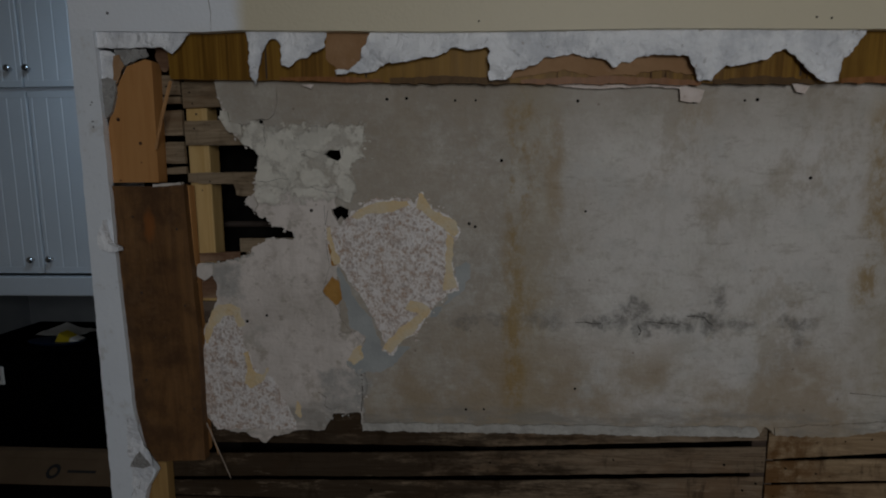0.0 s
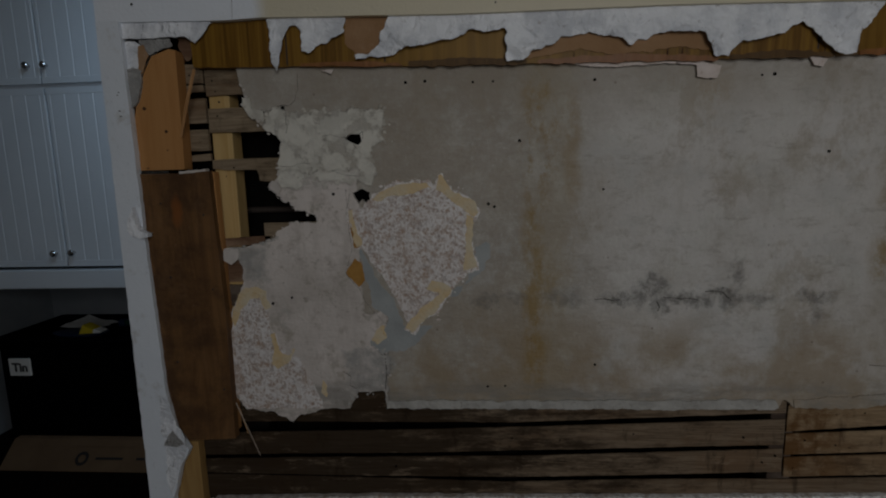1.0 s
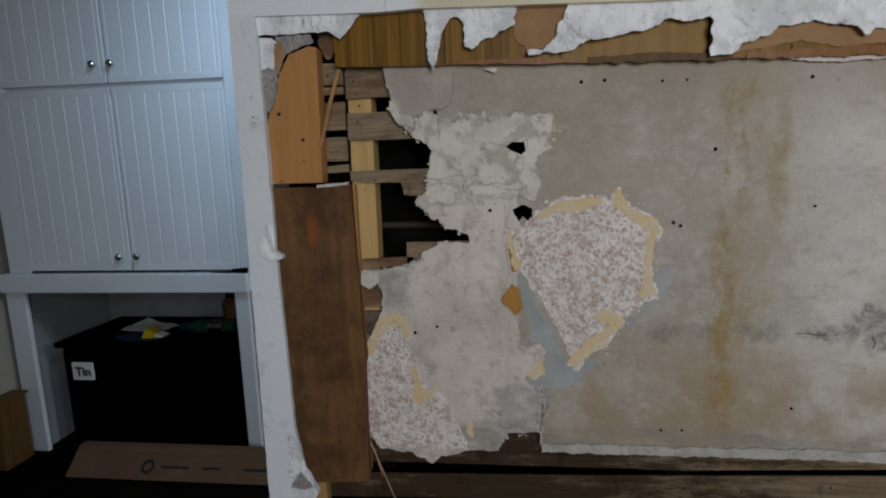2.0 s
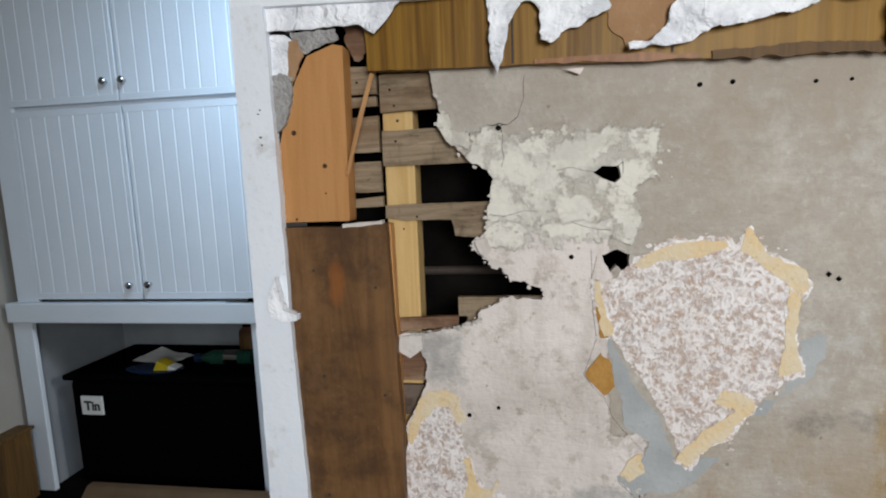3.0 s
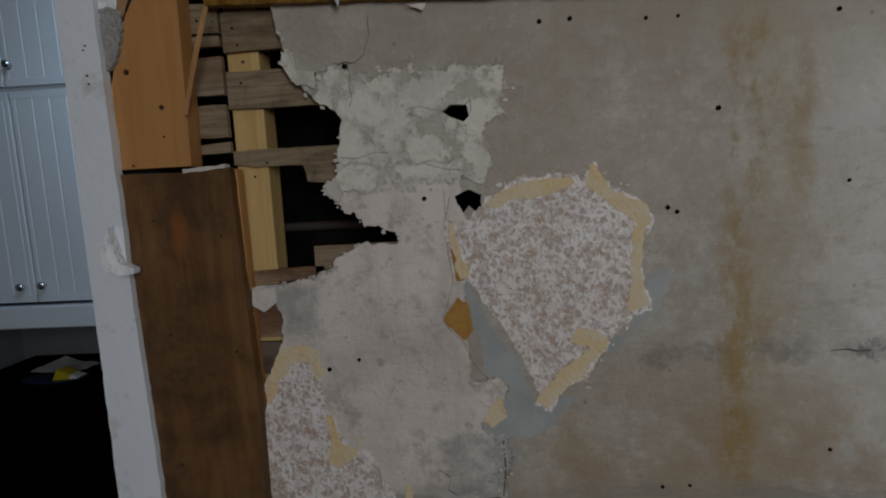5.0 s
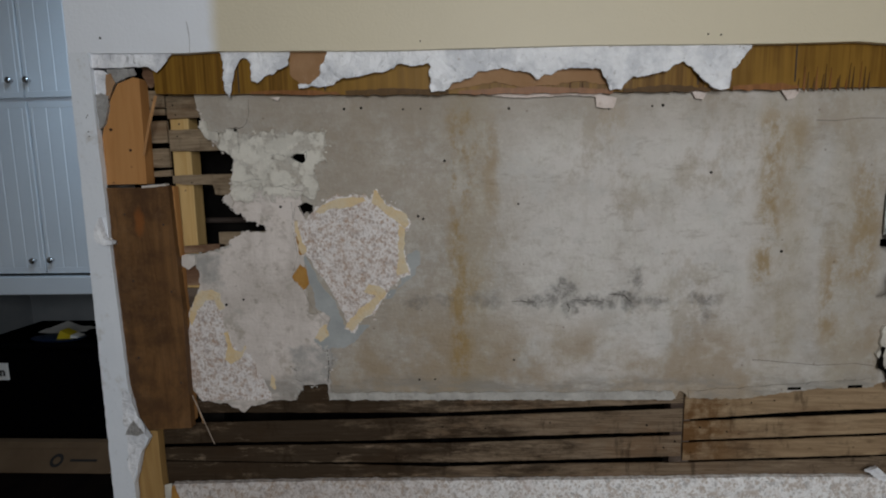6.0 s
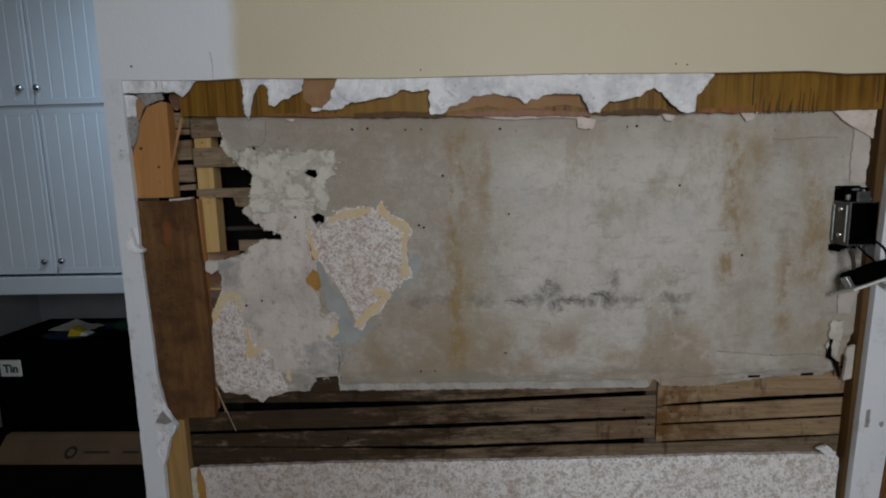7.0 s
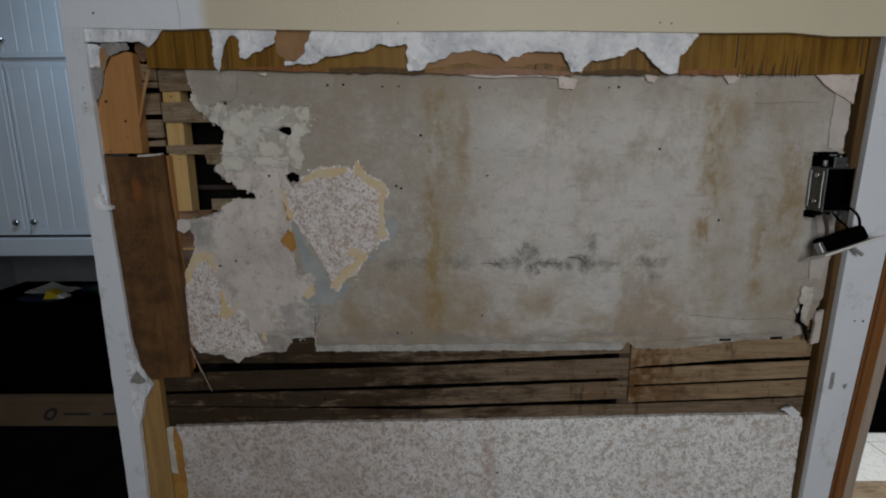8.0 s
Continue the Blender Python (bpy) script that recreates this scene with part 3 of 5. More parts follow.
for k, out in enumerate((
        [(-0.224, 1.388), (-0.208, 1.402), (-0.171, 1.416), (-0.112, 1.418), (-0.104, 1.406), (-0.15, 1.397), (-0.19, 1.391), (-0.212, 1.382)],
        [(-0.095, 1.404), (-0.090, 1.431), (-0.080, 1.431), (-0.066, 1.404), (-0.045, 1.391), (-0.020, 1.379), (-0.012, 1.358), (-0.023, 1.346), (-0.040, 1.365), (-0.062, 1.378), (-0.078, 1.392)],
        [(-0.022, 1.348), (-0.037, 1.358), (-0.040, 1.28), (-0.050, 1.236), (-0.016, 1.248), (-0.020, 1.27), (-0.027, 1.3)],
        [(-0.165, 1.126), (-0.150, 1.115), (-0.10, 1.165), (-0.07, 1.199), (-0.074, 1.214), (-0.11, 1.223), (-0.120, 1.205), (-0.094, 1.196), (-0.112, 1.18), (-0.136, 1.165), (-0.155, 1.14)],
        [(-0.272, 1.366), (-0.263, 1.369), (-0.259, 1.34), (-0.248, 1.30), (-0.256, 1.294), (-0.268, 1.33)])):
    coat("torn_margin", grown(out, 0.006), FRONT - 0.0009 - 0.00007 * k, FLECK, "", 0.006, 180 + k)
    coat("yellow_backing", out, FRONT - 0.0014 - 0.00007 * k, YELLOW, "mustard-yellow torn paper backing" if k == 0 else "", 0.004, 80 + k)
coat("grey_filler", [(-0.253, 1.291), (-0.232, 1.255), (-0.219, 1.225), (-0.184, 1.179), (-0.169, 1.127), (-0.111, 1.129), (-0.140, 1.097), (-0.169, 1.075), (-0.219, 1.073), (-0.239, 1.094),
                     (-0.204, 1.127), (-0.199, 1.148), (-0.229, 1.168), (-0.243, 1.230)], FRONT - 0.0007, MORTAR, "smooth blue-grey filler", 0.004, 15)
coat("grey_filler", [(-0.02, 1.29), (0.0, 1.30), (0.012, 1.275), (0.0, 1.25), (-0.03, 1.222), (-0.06, 1.19), (-0.075, 1.192), (-0.035, 1.226)], FRONT - 0.0003, MORTAR, "", 0.006, 16)
coat("orange_backing", [(-0.263, 1.271), (-0.283, 1.240), (-0.258, 1.210), (-0.243, 1.225), (-0.253, 1.261)], FRONT - 0.0014, ORANGE, "torn orange paper backing", 0.003, 17)
coat("orange_backing", [(-0.272, 1.345), (-0.262, 1.322), (-0.253, 1.291), (-0.263, 1.291)], FRONT - 0.0014, ORANGE, "", 0.002, 18)
coat("flecked_patch", [(-0.535, 1.120), (-0.522, 1.153), (-0.492, 1.19), (-0.474, 1.205), (-0.456, 1.197), (-0.446, 1.122), (-0.421, 1.062), (-0.391, 1.063), (-0.378, 1.022), (-0.348, 0.968),
                       (-0.349, 0.951), (-0.463, 0.945), (-0.512, 0.95), (-0.538, 0.98)], FRONT - 0.0009, FLECK, "flecked pink and white wallpaper remnant", 0.004, 19)
coat("yellow_backing", [(-0.53, 1.156), (-0.511, 1.194), (-0.497, 1.212), (-0.474, 1.213), (-0.452, 1.204), (-0.446, 1.17), (-0.456, 1.165), (-0.467, 1.19), (-0.488, 1.188), (-0.508, 1.163), (-0.526, 1.13)],
     FRONT - 0.0013, YELLOW, "mustard-yellow torn paper backing", 0.004, 20)
coat("yellow_backing", [(-0.443, 1.115), (-0.436, 1.075), (-0.414, 1.065), (-0.402, 1.082), (-0.41, 1.055), (-0.44, 1.037), (-0.452, 1.05), (-0.442, 1.08), (-0.452, 1.11)], FRONT - 0.0013, YELLOW, "", 0.004, 21)
coat("yellow_backing", [(-0.345, 1.012), (-0.335, 1.0), (-0.338, 0.975), (-0.35, 0.985)], FRONT - 0.0013, YELLOW, "", 0.003, 22)
coat("yellow_backing", [(-0.225, 1.12), (-0.21, 1.13), (-0.205, 1.105), (-0.225, 1.09), (-0.238, 1.098)], FRONT - 0.0013, YELLOW, "", 0.004, 23)
coat("plaster_flake", [(-0.469, 1.592), (-0.455, 1.59), (-0.448, 1.57), (-0.43, 1.565), (-0.43, 1.545), (-0.452, 1.55), (-0.47, 1.575)], FRONT - 0.004, CREAM, "", 0.003, 24)
coat("plaster_flake", [(-0.534, 1.291), (-0.502, 1.294), (-0.503, 1.274), (-0.520, 1.262), (-0.534, 1.27)], FRONT - 0.004, SKIM, "", 0.002, 25)
coat("plaster_flake", [(-0.425, 1.423), (-0.412, 1.428), (-0.404, 1.41), (-0.41, 1.40), (-0.42, 1.408)], FRONT - 0.006, SKIM, "", 0.003, 26)
coat("plaster_lip", [(-0.211, 0.968), (0.1, 0.969), (0.36, 0.971), (0.57, 0.974), (0.577, 0.954), (0.36, 0.952), (-0.07, 0.951), (-0.211, 0.95)], FRONT - 0.004, LIP, "rough pale lower lip of plaster", 0.003, 27)
coat("plaster_lip", [(0.604, 0.972), (0.78, 0.985), (0.9, 0.995), (1.0, 1.0), (1.0, 0.985), (0.87, 0.98), (0.787, 0.966), (0.717, 0.955), (0.604, 0.957)], FRONT - 0.003, PLASTER, "", 0.004, 28)


def crumbs(path, count, spread, size, seed):
    """Small broken chips of plaster strewn along a line of points, as one mesh."""
    rng = random.Random(seed)
    bits = []
    for k in range(count):
        i = rng.randrange(len(path) - 1)
        f = rng.random()
        x = path[i][0] + (path[i + 1][0] - path[i][0]) * f + rng.gauss(0, spread)
        z = path[i][1] + (path[i + 1][1] - path[i][1]) * f + rng.gauss(0, spread)
        r = size * rng.uniform(0.35, 1.3)
        turn = [6.283 * (j + rng.uniform(-0.3, 0.3)) / 6 for j in range(6)]
        out = [(x + math.cos(a) * r * rng.uniform(0.5, 1.3), z + math.sin(a) * r * rng.uniform(0.4, 1.0)) for a in turn]
        y = FRONT - rng.uniform(0.0006, 0.0016)
        bits.append(slab(out, y, FRONT - 0.0003))
    return joined(*bits)


for k, path in enumerate(([(-0.43, 1.55), (-0.36, 1.566), (-0.30, 1.562), (-0.19, 1.56), (-0.186, 1.50), (-0.215, 1.43)], [(-0.42, 1.43), (-0.38, 1.45), (-0.33, 1.44), (-0.27, 1.43), (-0.22, 1.42)],
                          [(-0.272, 1.37), (-0.268, 1.30), (-0.27, 1.2), (-0.25, 1.13), (-0.21, 1.08), (-0.21, 0.99)])):
    tagged(part("plaster_debris", crumbs(path, 26, 0.007, 0.0038, k), (CREAM, CREAM, SKIM)[k], sheet), "pale crumbs of broken plaster", kind="stuff")
tagged(part("plaster_debris", crumbs([(-0.21, 1.408), (-0.15, 1.418), (-0.09, 1.425), (-0.02, 1.375), (-0.012, 1.25), (-0.06, 1.195), (-0.15, 1.11)], 26, 0.006, 0.0036, 7), FLECK, sheet), "frayed bits of white wallpaper", kind="stuff")
tagged(part("plaster_debris", crumbs(EDGE[1:22], 70, 0.0022, 0.0030, 11), SKIM, sheet), "pale chips along the broken plaster edge", kind="stuff")
tagged(part("plaster_debris", crumbs([(-0.428, 1.426), (-0.418, 1.412), (-0.405, 1.395), (-0.388, 1.386), (-0.345, 1.360)], 26, 0.0030, 0.0042, 12), SKIM, sheet), "pale crumbs on the torn plaster tongue", kind="stuff")
tagged(part("plaster_debris", crumbs([(-0.53, 1.294), (-0.49, 1.296), (-0.45, 1.304), (-0.42, 1.316)], 30, 0.0025, 0.0034, 13), LIP, sheet), "rough crumbs along the broken edge", kind="stuff")
tagged(part("plaster_debris", crumbs([(-0.24, 1.09), (-0.21, 1.06), (-0.212, 1.02), (-0.24, 0.99), (-0.29, 0.96)], 40, 0.008, 0.0040, 14), LIP, sheet), "rough crumbs round the split in the plaster", kind="stuff")
for x0, x1, z in ((0.818, 0.847, 0.979), (0.946, 0.976, 0.984)):
    part("slot", slab(ragged([(x0, z - 0.003), (x1, z - 0.002), (x1, z + 0.004), (x0, z + 0.003)], 0.0008, 0.004, 90), FRONT - 0.0036, FRONT - 0.0031), DARK, sheet)
for places in (((-0.148, 1.608), (-0.111, 1.609), (-0.02, 1.604), (0.018, 1.604)), ((0.216, 1.046), (0.226, 1.397), (0.632, 1.457), (0.006, 1.374), (0.018, 1.368)),
               ((-0.399, 1.19), (-0.44, 1.178), (0.0, 0.999), (0.036, 1.0), (0.206, 1.60), (0.415, 1.595), (0.505, 1.597), (0.527, 1.598)), ((0.067, 1.493), (0.787, 1.286)),
               ((-0.30, 1.40),)):
    for x, z in places:
        part("nail_hole", spots([(x, z)], FRONT - 0.0002, 0.0025), DARK, sheet)
for k, (x, z, r) in enumerate(((-0.433, 1.5625, 0.0048), (-0.391, 1.569, 0.0040), (0.006, 1.374, 0.0036), (0.018, 1.368, 0.0034))):
    part("nail_hole", slab(ragged([(x - r, z), (x, z - r), (x + r, z), (x, z + r)], 0.0010, 0.0015, 140 + k), FRONT - 0.0012, FRONT - 0.0002), DARK, sheet)


def crack(points, y, wide=0.0006):
    bits = []
    for (ax, az), (bx, bz) in zip(points, points[1:]):
        bits.append(rod((ax, y, az), (bx, y, bz), wide * random.uniform(0.4, 1.1), wide * random.uniform(0.4, 1.1), 5))
    return joined(*bits)


part("crack", crack([(-0.357, 1.632), (-0.3585, 1.62), (-0.358, 1.605), (-0.363, 1.592), (-0.366, 1.582), (-0.377, 1.574), (-0.389, 1.572), (-0.405, 1.574)], FRONT, 0.00045), CRACK, sheet)
part("crack", crack([(-0.388, 1.572), (-0.3855, 1.558), (-0.387, 1.545), (-0.3845, 1.532), (-0.388, 1.52)], FRONT, 0.00045), CRACK, sheet)
for path, wide in (([(-0.318, 1.512), (-0.30, 1.516), (-0.285, 1.511), (-0.27, 1.509)], 0.0007), ([(-0.40, 1.572), (-0.39, 1.575), (-0.381, 1.5725)], 0.0018), ([(-0.389, 1.571), (-0.387, 1.564)], 0.002),
                   ([(-0.437, 1.562), (-0.43, 1.5625)], 0.0022), ([(-0.455, 1.563), (-0.44, 1.562), (-0.425, 1.565), (-0.412, 1.566)], 0.0006), ([(-0.405, 1.458), (-0.385, 1.455), (-0.36, 1.462), (-0.345, 1.461)], 0.0007),
                   ([(-0.372, 1.49), (-0.362, 1.476), (-0.352, 1.463)], 0.0005), ([(-0.30, 1.446), (-0.285, 1.440), (-0.27, 1.436), (-0.25, 1.434)], 0.0009), ([(-0.275, 1.41), (-0.274, 1.38), (-0.276, 1.35)], 0.0006),
                   ([(-0.255, 1.496), (-0.25, 1.488), (-0.24, 1.49)], 0.0006), ([(-0.242, 1.515), (-0.236, 1.52), (-0.236, 1.505)], 0.001)):
    part("crack", crack(path, FRONT - 0.0001, wide * 0.45), CRACK, sheet)
part("crack", crack([(-0.268, 1.40), (-0.274, 1.37), (-0.273, 1.33), (-0.268, 1.29), (-0.276, 1.265), (-0.2845, 1.24), (-0.272, 1.222), (-0.257, 1.207), (-0.246, 1.18), (-0.235, 1.165), (-0.205, 1.132), (-0.222, 1.10), (-0.24, 1.089), (-0.222, 1.072), (-0.211, 1.06)],
                    FRONT - 0.0001, 0.00032), IRON, sheet)
part("crack", crack([(-0.211, 1.07), (-0.209, 1.03), (-0.213, 0.99)], FRONT, 0.0011), IRON, sheet)
part("crack", crack([(-0.30, 1.03), (-0.285, 1.02), (-0.288, 1.0), (-0.27, 0.99)], FRONT, 0.0006), CRACK, sheet)
for path in ([(0.212, 1.1805), (0.232, 1.1815), (0.246, 1.1785), (0.262, 1.1795)], [(0.345, 1.1835), (0.362, 1.1825), (0.381, 1.1800), (0.392, 1.1815), (0.413, 1.1775)],
             [(0.424, 1.1945), (0.440, 1.1955), (0.458, 1.1925), (0.466, 1.1830), (0.474, 1.1775)], [(0.333, 1.1750), (0.339, 1.1640), (0.336, 1.1560)]):
    part("crack", crack(path, FRONT - 0.0001, 0.0011), CRACK, sheet)
part("crack", crack([(0.74, 1.045), (0.8, 1.04), (0.88, 1.032), (0.96, 1.036), (1.0, 1.03)], FRONT, 0.0006), CRACK, sheet)
part("crack", crack([(0.84, 1.56), (0.88, 1.558), (0.93, 1.562), (0.99, 1.56)], FRONT, 0.0006), CRACK, sheet)

tagged(part("pipe", rod((-0.7, 1.21, 1.365), (1.0, 1.21, 1.365), 0.007, sides=12), IRON), "thin grey pipe inside the wall cavity", "pipe")
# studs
# studs behind the laths carry the shade of the gaps in their dark colour
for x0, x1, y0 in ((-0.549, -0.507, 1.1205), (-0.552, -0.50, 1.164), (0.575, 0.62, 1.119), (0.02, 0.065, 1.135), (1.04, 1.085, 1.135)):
    tagged(part("stud", block(x0, x1, y0, y0 + 0.042, 0.99 if x0 == -0.549 else FLOOR, 0.985 if x0 == -0.552 else 1.858, 0.002), STUD if x0 == -0.549 else LATH_DARK if y0 == 1.119 else DARK), "pale yellow softwood wall stud" if x0 == -0.549 else "wall stud behind the laths, coloured dark for the shade there", "stud", "studs in the wall")

front_stud = bpy.data.objects["stud"]
for x, z in ((-0.528, 1.588), (-0.526, 1.44), (-0.53, 1.25)):
    part("nail_head", spots([(x, z)], 1.1205, 0.002), IRON, front_stud)


def lath(x0, x1, za, zb, ta, tb, material, y=1.112, seed=0.0, tab=None):
    """A sawn lath from x0 to x1; za and zb its lower edge at either end, ta and tb its upper edge."""
    out = ragged([(x0, za), (x1, zb), (x1, tb), (x0, ta)], 0.0009, 0.02, seed) if not tab else ragged(tab, 0.0012, 0.008, seed)
    return part("lath", slab(out, y, y + 0.008), material, wall)


def bowed_lath(low, high, material, y, seed):
    """A long lath whose lower and upper edges bow a little, given from left to right."""
    return part("lath", slab(ragged(low + high[::-1], 0.0008, 0.015, seed), y, y + 0.0035), material, wall)


bowed_lath([(-0.66, 0.909), (-0.486, 0.912), (0.05, 0.914), (0.286, 0.925), (0.6, 0.939)], [(-0.66, 0.990), (0.6, 1.0)], LATH_STAIN_SHADE, 1.112, 40)
bowed_lath([(-0.66, 0.830), (-0.462, 0.836), (-0.161, 0.842), (0.049, 0.850), (0.287, 0.858), (0.6, 0.870)],
           [(-0.66, 0.882), (-0.487, 0.886), (-0.158, 0.895), (0.05, 0.902), (0.286, 0.911), (0.6, 0.924)], LATH_STAIN_SHADE, 1.1132, 41)
bowed_lath([(-0.66, 0.788), (-0.315, 0.786), (0.048, 0.788), (0.288, 0.796), (0.6, 0.809)],
           [(-0.66, 0.820), (-0.463, 0.825), (-0.161, 0.832), (0.049, 0.836), (0.287, 0.845), (0.6, 0.859)], LATH_STAIN_SHADE, 1.1145, 42)
bowed_lath([(-0.66, 0.70), (1.09, 0.73)], [(-0.66, 0.786), (-0.164, 0.7815), (0.048, 0.777), (0.288, 0.787), (0.6, 0.7935), (0.854, 0.8020), (1.09, 0.8135)], LATH_STAIN_SHADE, 1.1125, 43)
bowed_lath([(0.603, 0.899), (0.843, 0.9185), (1.09, 0.930)], [(0.603, 0.965), (1.09, 0.995)], LATH_RUST, 1.1115, 50)
bowed_lath([(0.603, 0.848), (0.848, 0.860), (1.09, 0.871)], [(0.603, 0.8930), (0.844, 0.9050), (1.09, 0.9165)], LATH_RUST, 1.1125, 51)
bowed_lath([(0.603, 0.800), (0.854, 0.810), (1.09, 0.820)], [(0.603, 0.8425), (0.849, 0.8530), (1.09, 0.8645)], LATH_RUST, 1.1115, 52)
lath(0.86, 1.09, 0.99, 1.0, 1.03, 1.045, LATH_RUST, 1.113, 55)
for k, (x0, x1, za, zb, ta, tb) in enumerate(((-0.66, -0.553, 1.624, 1.624, 1.664, 1.660), (-0.66, -0.554, 1.606, 1.608, 1.621, 1.621), (-0.66, -0.553, 1.548, 1.547, 1.594, 1.595),
                                              (-0.66, -0.553, 1.493, 1.493, 1.535, 1.534), (-0.66, -0.552, 1.469, 1.473, 1.482, 1.486))):
    lath(x0, x1, za, zb, ta, tb, LATH, 1.1125, 60 + k)
for k, (x0, x1, za, zb, ta, tb) in enumerate(((-0.549, -0.38, 1.599, 1.602, 1.648, 1.648), (-0.549, -0.38, 1.528, 1.527, 1.575, 1.574), (-0.452, -0.25, 1.298, 1.3, 1.344, 1.345),
                                              (-0.540, -0.44, 1.296, 1.302, 1.313, 1.318), (-0.541, -0.45, 1.222, 1.222, 1.268, 1.268), (-0.541, -0.47, 1.17, 1.17, 1.215, 1.215))):
    lath(x0, x1, za, zb, ta, tb, (LATH, LATH, LATH, LATH_WARM, LATH_WARM, LATH_DARK)[k], 1.1125, 70 + k)
lath(0, 0, 0, 0, 0, 0, LATH, 1.1125, 80, [(-0.549, 1.456), (-0.50, 1.452), (-0.457, 1.452), (-0.453, 1.43), (-0.414, 1.427), (-0.38, 1.43), (-0.38, 1.476), (-0.549, 1.474)])
for x, z in ((-0.535, 1.628), (-0.53, 1.607), (-0.53, 1.56), (-0.505, 1.457), (0.52, 0.885), (0.3, 0.89), (0.15, 0.875), (0.56, 0.83), (-0.2, 0.81), (0.05, 0.878), (0.585, 0.845),
             (0.64, 0.88), (0.7, 0.87), (0.75, 0.94), (0.8, 0.945), (0.62, 0.82), (0.98, 0.835), (-0.58, 1.64)):
    part("lath_nail", spots([(x, z)], 1.1125, 0.0018), DARK, wall)

# boards at the end of the opening
tagged(part("pine_board", slab([(-0.682, 1.456), (-0.682, 1.56), (-0.674, 1.59), (-0.654, 1.642), (-0.636, 1.672), (-0.60, 1.684), (-0.587, 1.681), (-0.591, 1.459), (-0.592, 1.456)], 1.083, 1.1115), PINE),
       "short orange pine board with two knots, end of the opening", "board")
board = bpy.data.objects["pine_board"]
for x, z, r in ((-0.661, 1.575, 0.0042), (-0.621, 1.53, 0.003), (-0.622, 1.494, 0.0014), (-0.666, 1.46, 0.0014)):
    part("knot", spots([(x, z)], 1.083, r), KNOT, board)
ply = tagged(part("brown_board", slab(ragged([(-0.690, 1.449), (-0.690, 0.99), (-0.66, 0.92), (-0.640, 0.884), (-0.535, 0.89), (-0.534, 1.06), (-0.532, 1.17), (-0.541, 1.452), (-0.6, 1.449)], 0.0008, 0.01, 31), 1.078, 1.0965), PLY),
             "dark brown stained plywood board with nail heads", "board")
for x, z in ((-0.559, 1.366), (-0.554, 1.214), (-0.645, 1.39), (-0.64, 1.24), (-0.55, 1.0), (-0.645, 1.06), (-0.60, 1.15)):
    part("nail_head", spots([(x, z)], 1.078, 0.0022), IRON, ply)
part("chipped_edge", slab(ragged([(-0.60, 1.452), (-0.545, 1.456), (-0.545, 1.451), (-0.60, 1.447)], 0.0008, 0.003, 32), 1.077, 1.09), SKIM, ply, "white chipped paint along the top edge")
tagged(part("edge_strip", slab(ragged([(-0.5445, 1.45), (-0.5375, 1.45), (-0.5345, 1.17), (-0.5365, 0.9), (-0.5405, 0.9)], 0.0008, 0.01, 33), 1.093, 1.1115), PINE), "split orange batten beside the brown board", "batten")
tagged(part("pine_post", slab(ragged([(-0.70, FLOOR), (-0.69, 0.879), (-0.625, 0.876), (-0.622, FLOOR)], 0.001, 0.02, 34), 1.089, 1.1105), POST), "yellowed pine post below the brown board", "post")
tagged(part("splinter", joined(rod((-0.547, 1.072, 1.642), (-0.566, 1.073, 1.588), 0.003, 0.0035, 6), rod((-0.566, 1.073, 1.588), (-0.588, 1.076, 1.518), 0.0035, 0.0025, 6)), SPLINTER), "thin torn splinter of pine hanging from the panelling", "splinter")
tagged(part("splinter", rod((-0.532, 1.088, 0.965), (-0.487, 1.086, 0.846), 0.0013, 0.0008, 5), OAK), "thin splinter of wood on the laths", "splinter")
tagged(part("splinter", rod((-0.526, 1.09, 0.95), (-0.512, 1.09, 0.895), 0.0013, 0.0008, 5), SPLINTER), "thin splinter of wood on the laths", "splinter")

# flecked wallpaper sheet below the laths
lower = tagged(part("flecked_panel", slab(ragged([(-0.605, FLOOR), (-0.605, 0.735), (-0.30, 0.747), (0.36, 0.757), (0.75, 0.768), (1.045, 0.772), (1.058, 0.76), (1.052, FLOOR)], 0.002, 0.008, 35), 1.098, 1.1105), FLECK_LIT),
               "flecked off-white wallpapered panel under the laths", "panel")
part("torn_edge", slab(ragged([(-0.623, FLOOR), (-0.627, 0.728), (-0.60, 0.735), (-0.590, 0.70), (-0.586, FLOOR)], 0.004, 0.008, 36), 1.0965, 1.0975), ORANGE, lower, "torn orange and cream edge")
part("torn_edge", slab(ragged([(-0.625, 0.60), (-0.629, 0.735), (-0.607, 0.74), (-0.612, 0.70), (-0.606, 0.60)], 0.004, 0.008, 37), 1.0945, 1.096), CREAM, lower)
part("plaster_lump", slab(ragged([(0.995, 0.79), (1.02, 0.80), (1.045, 0.78), (1.04, 0.765), (1.015, 0.775)], 0.003, 0.005, 38), 1.09, 1.0975), GYPSUM, lower, "white lump of plaster")
part("nail_hole", spots([(0.26, 0.60)], 1.098, 0.003), IRON, lower)

# wood-grain panelling strip with torn paper over it
strip = tagged(part("panelling_strip", slab(ragged([(-0.56, 1.74), (-0.556, 1.649), (-0.18, 1.637), (0.03, 1.633), (0.35, 1.626), (0.61, 1.625), (1.078, 1.620), (1.078, 1.74)], 0.0012, 0.01, 41), 1.087, 1.0985), PANEL),
               "wood-grain panelling strip with a splintered lower edge", "panelling")
for x in (-0.371, -0.184, 0.043, 0.238, 0.591, 0.784, 1.062):
    part("groove", block(x - 0.0015, x + 0.0015, 1.0866, 1.0875, 1.645 if x < -0.1 else 1.636, 1.735), IRON, strip)
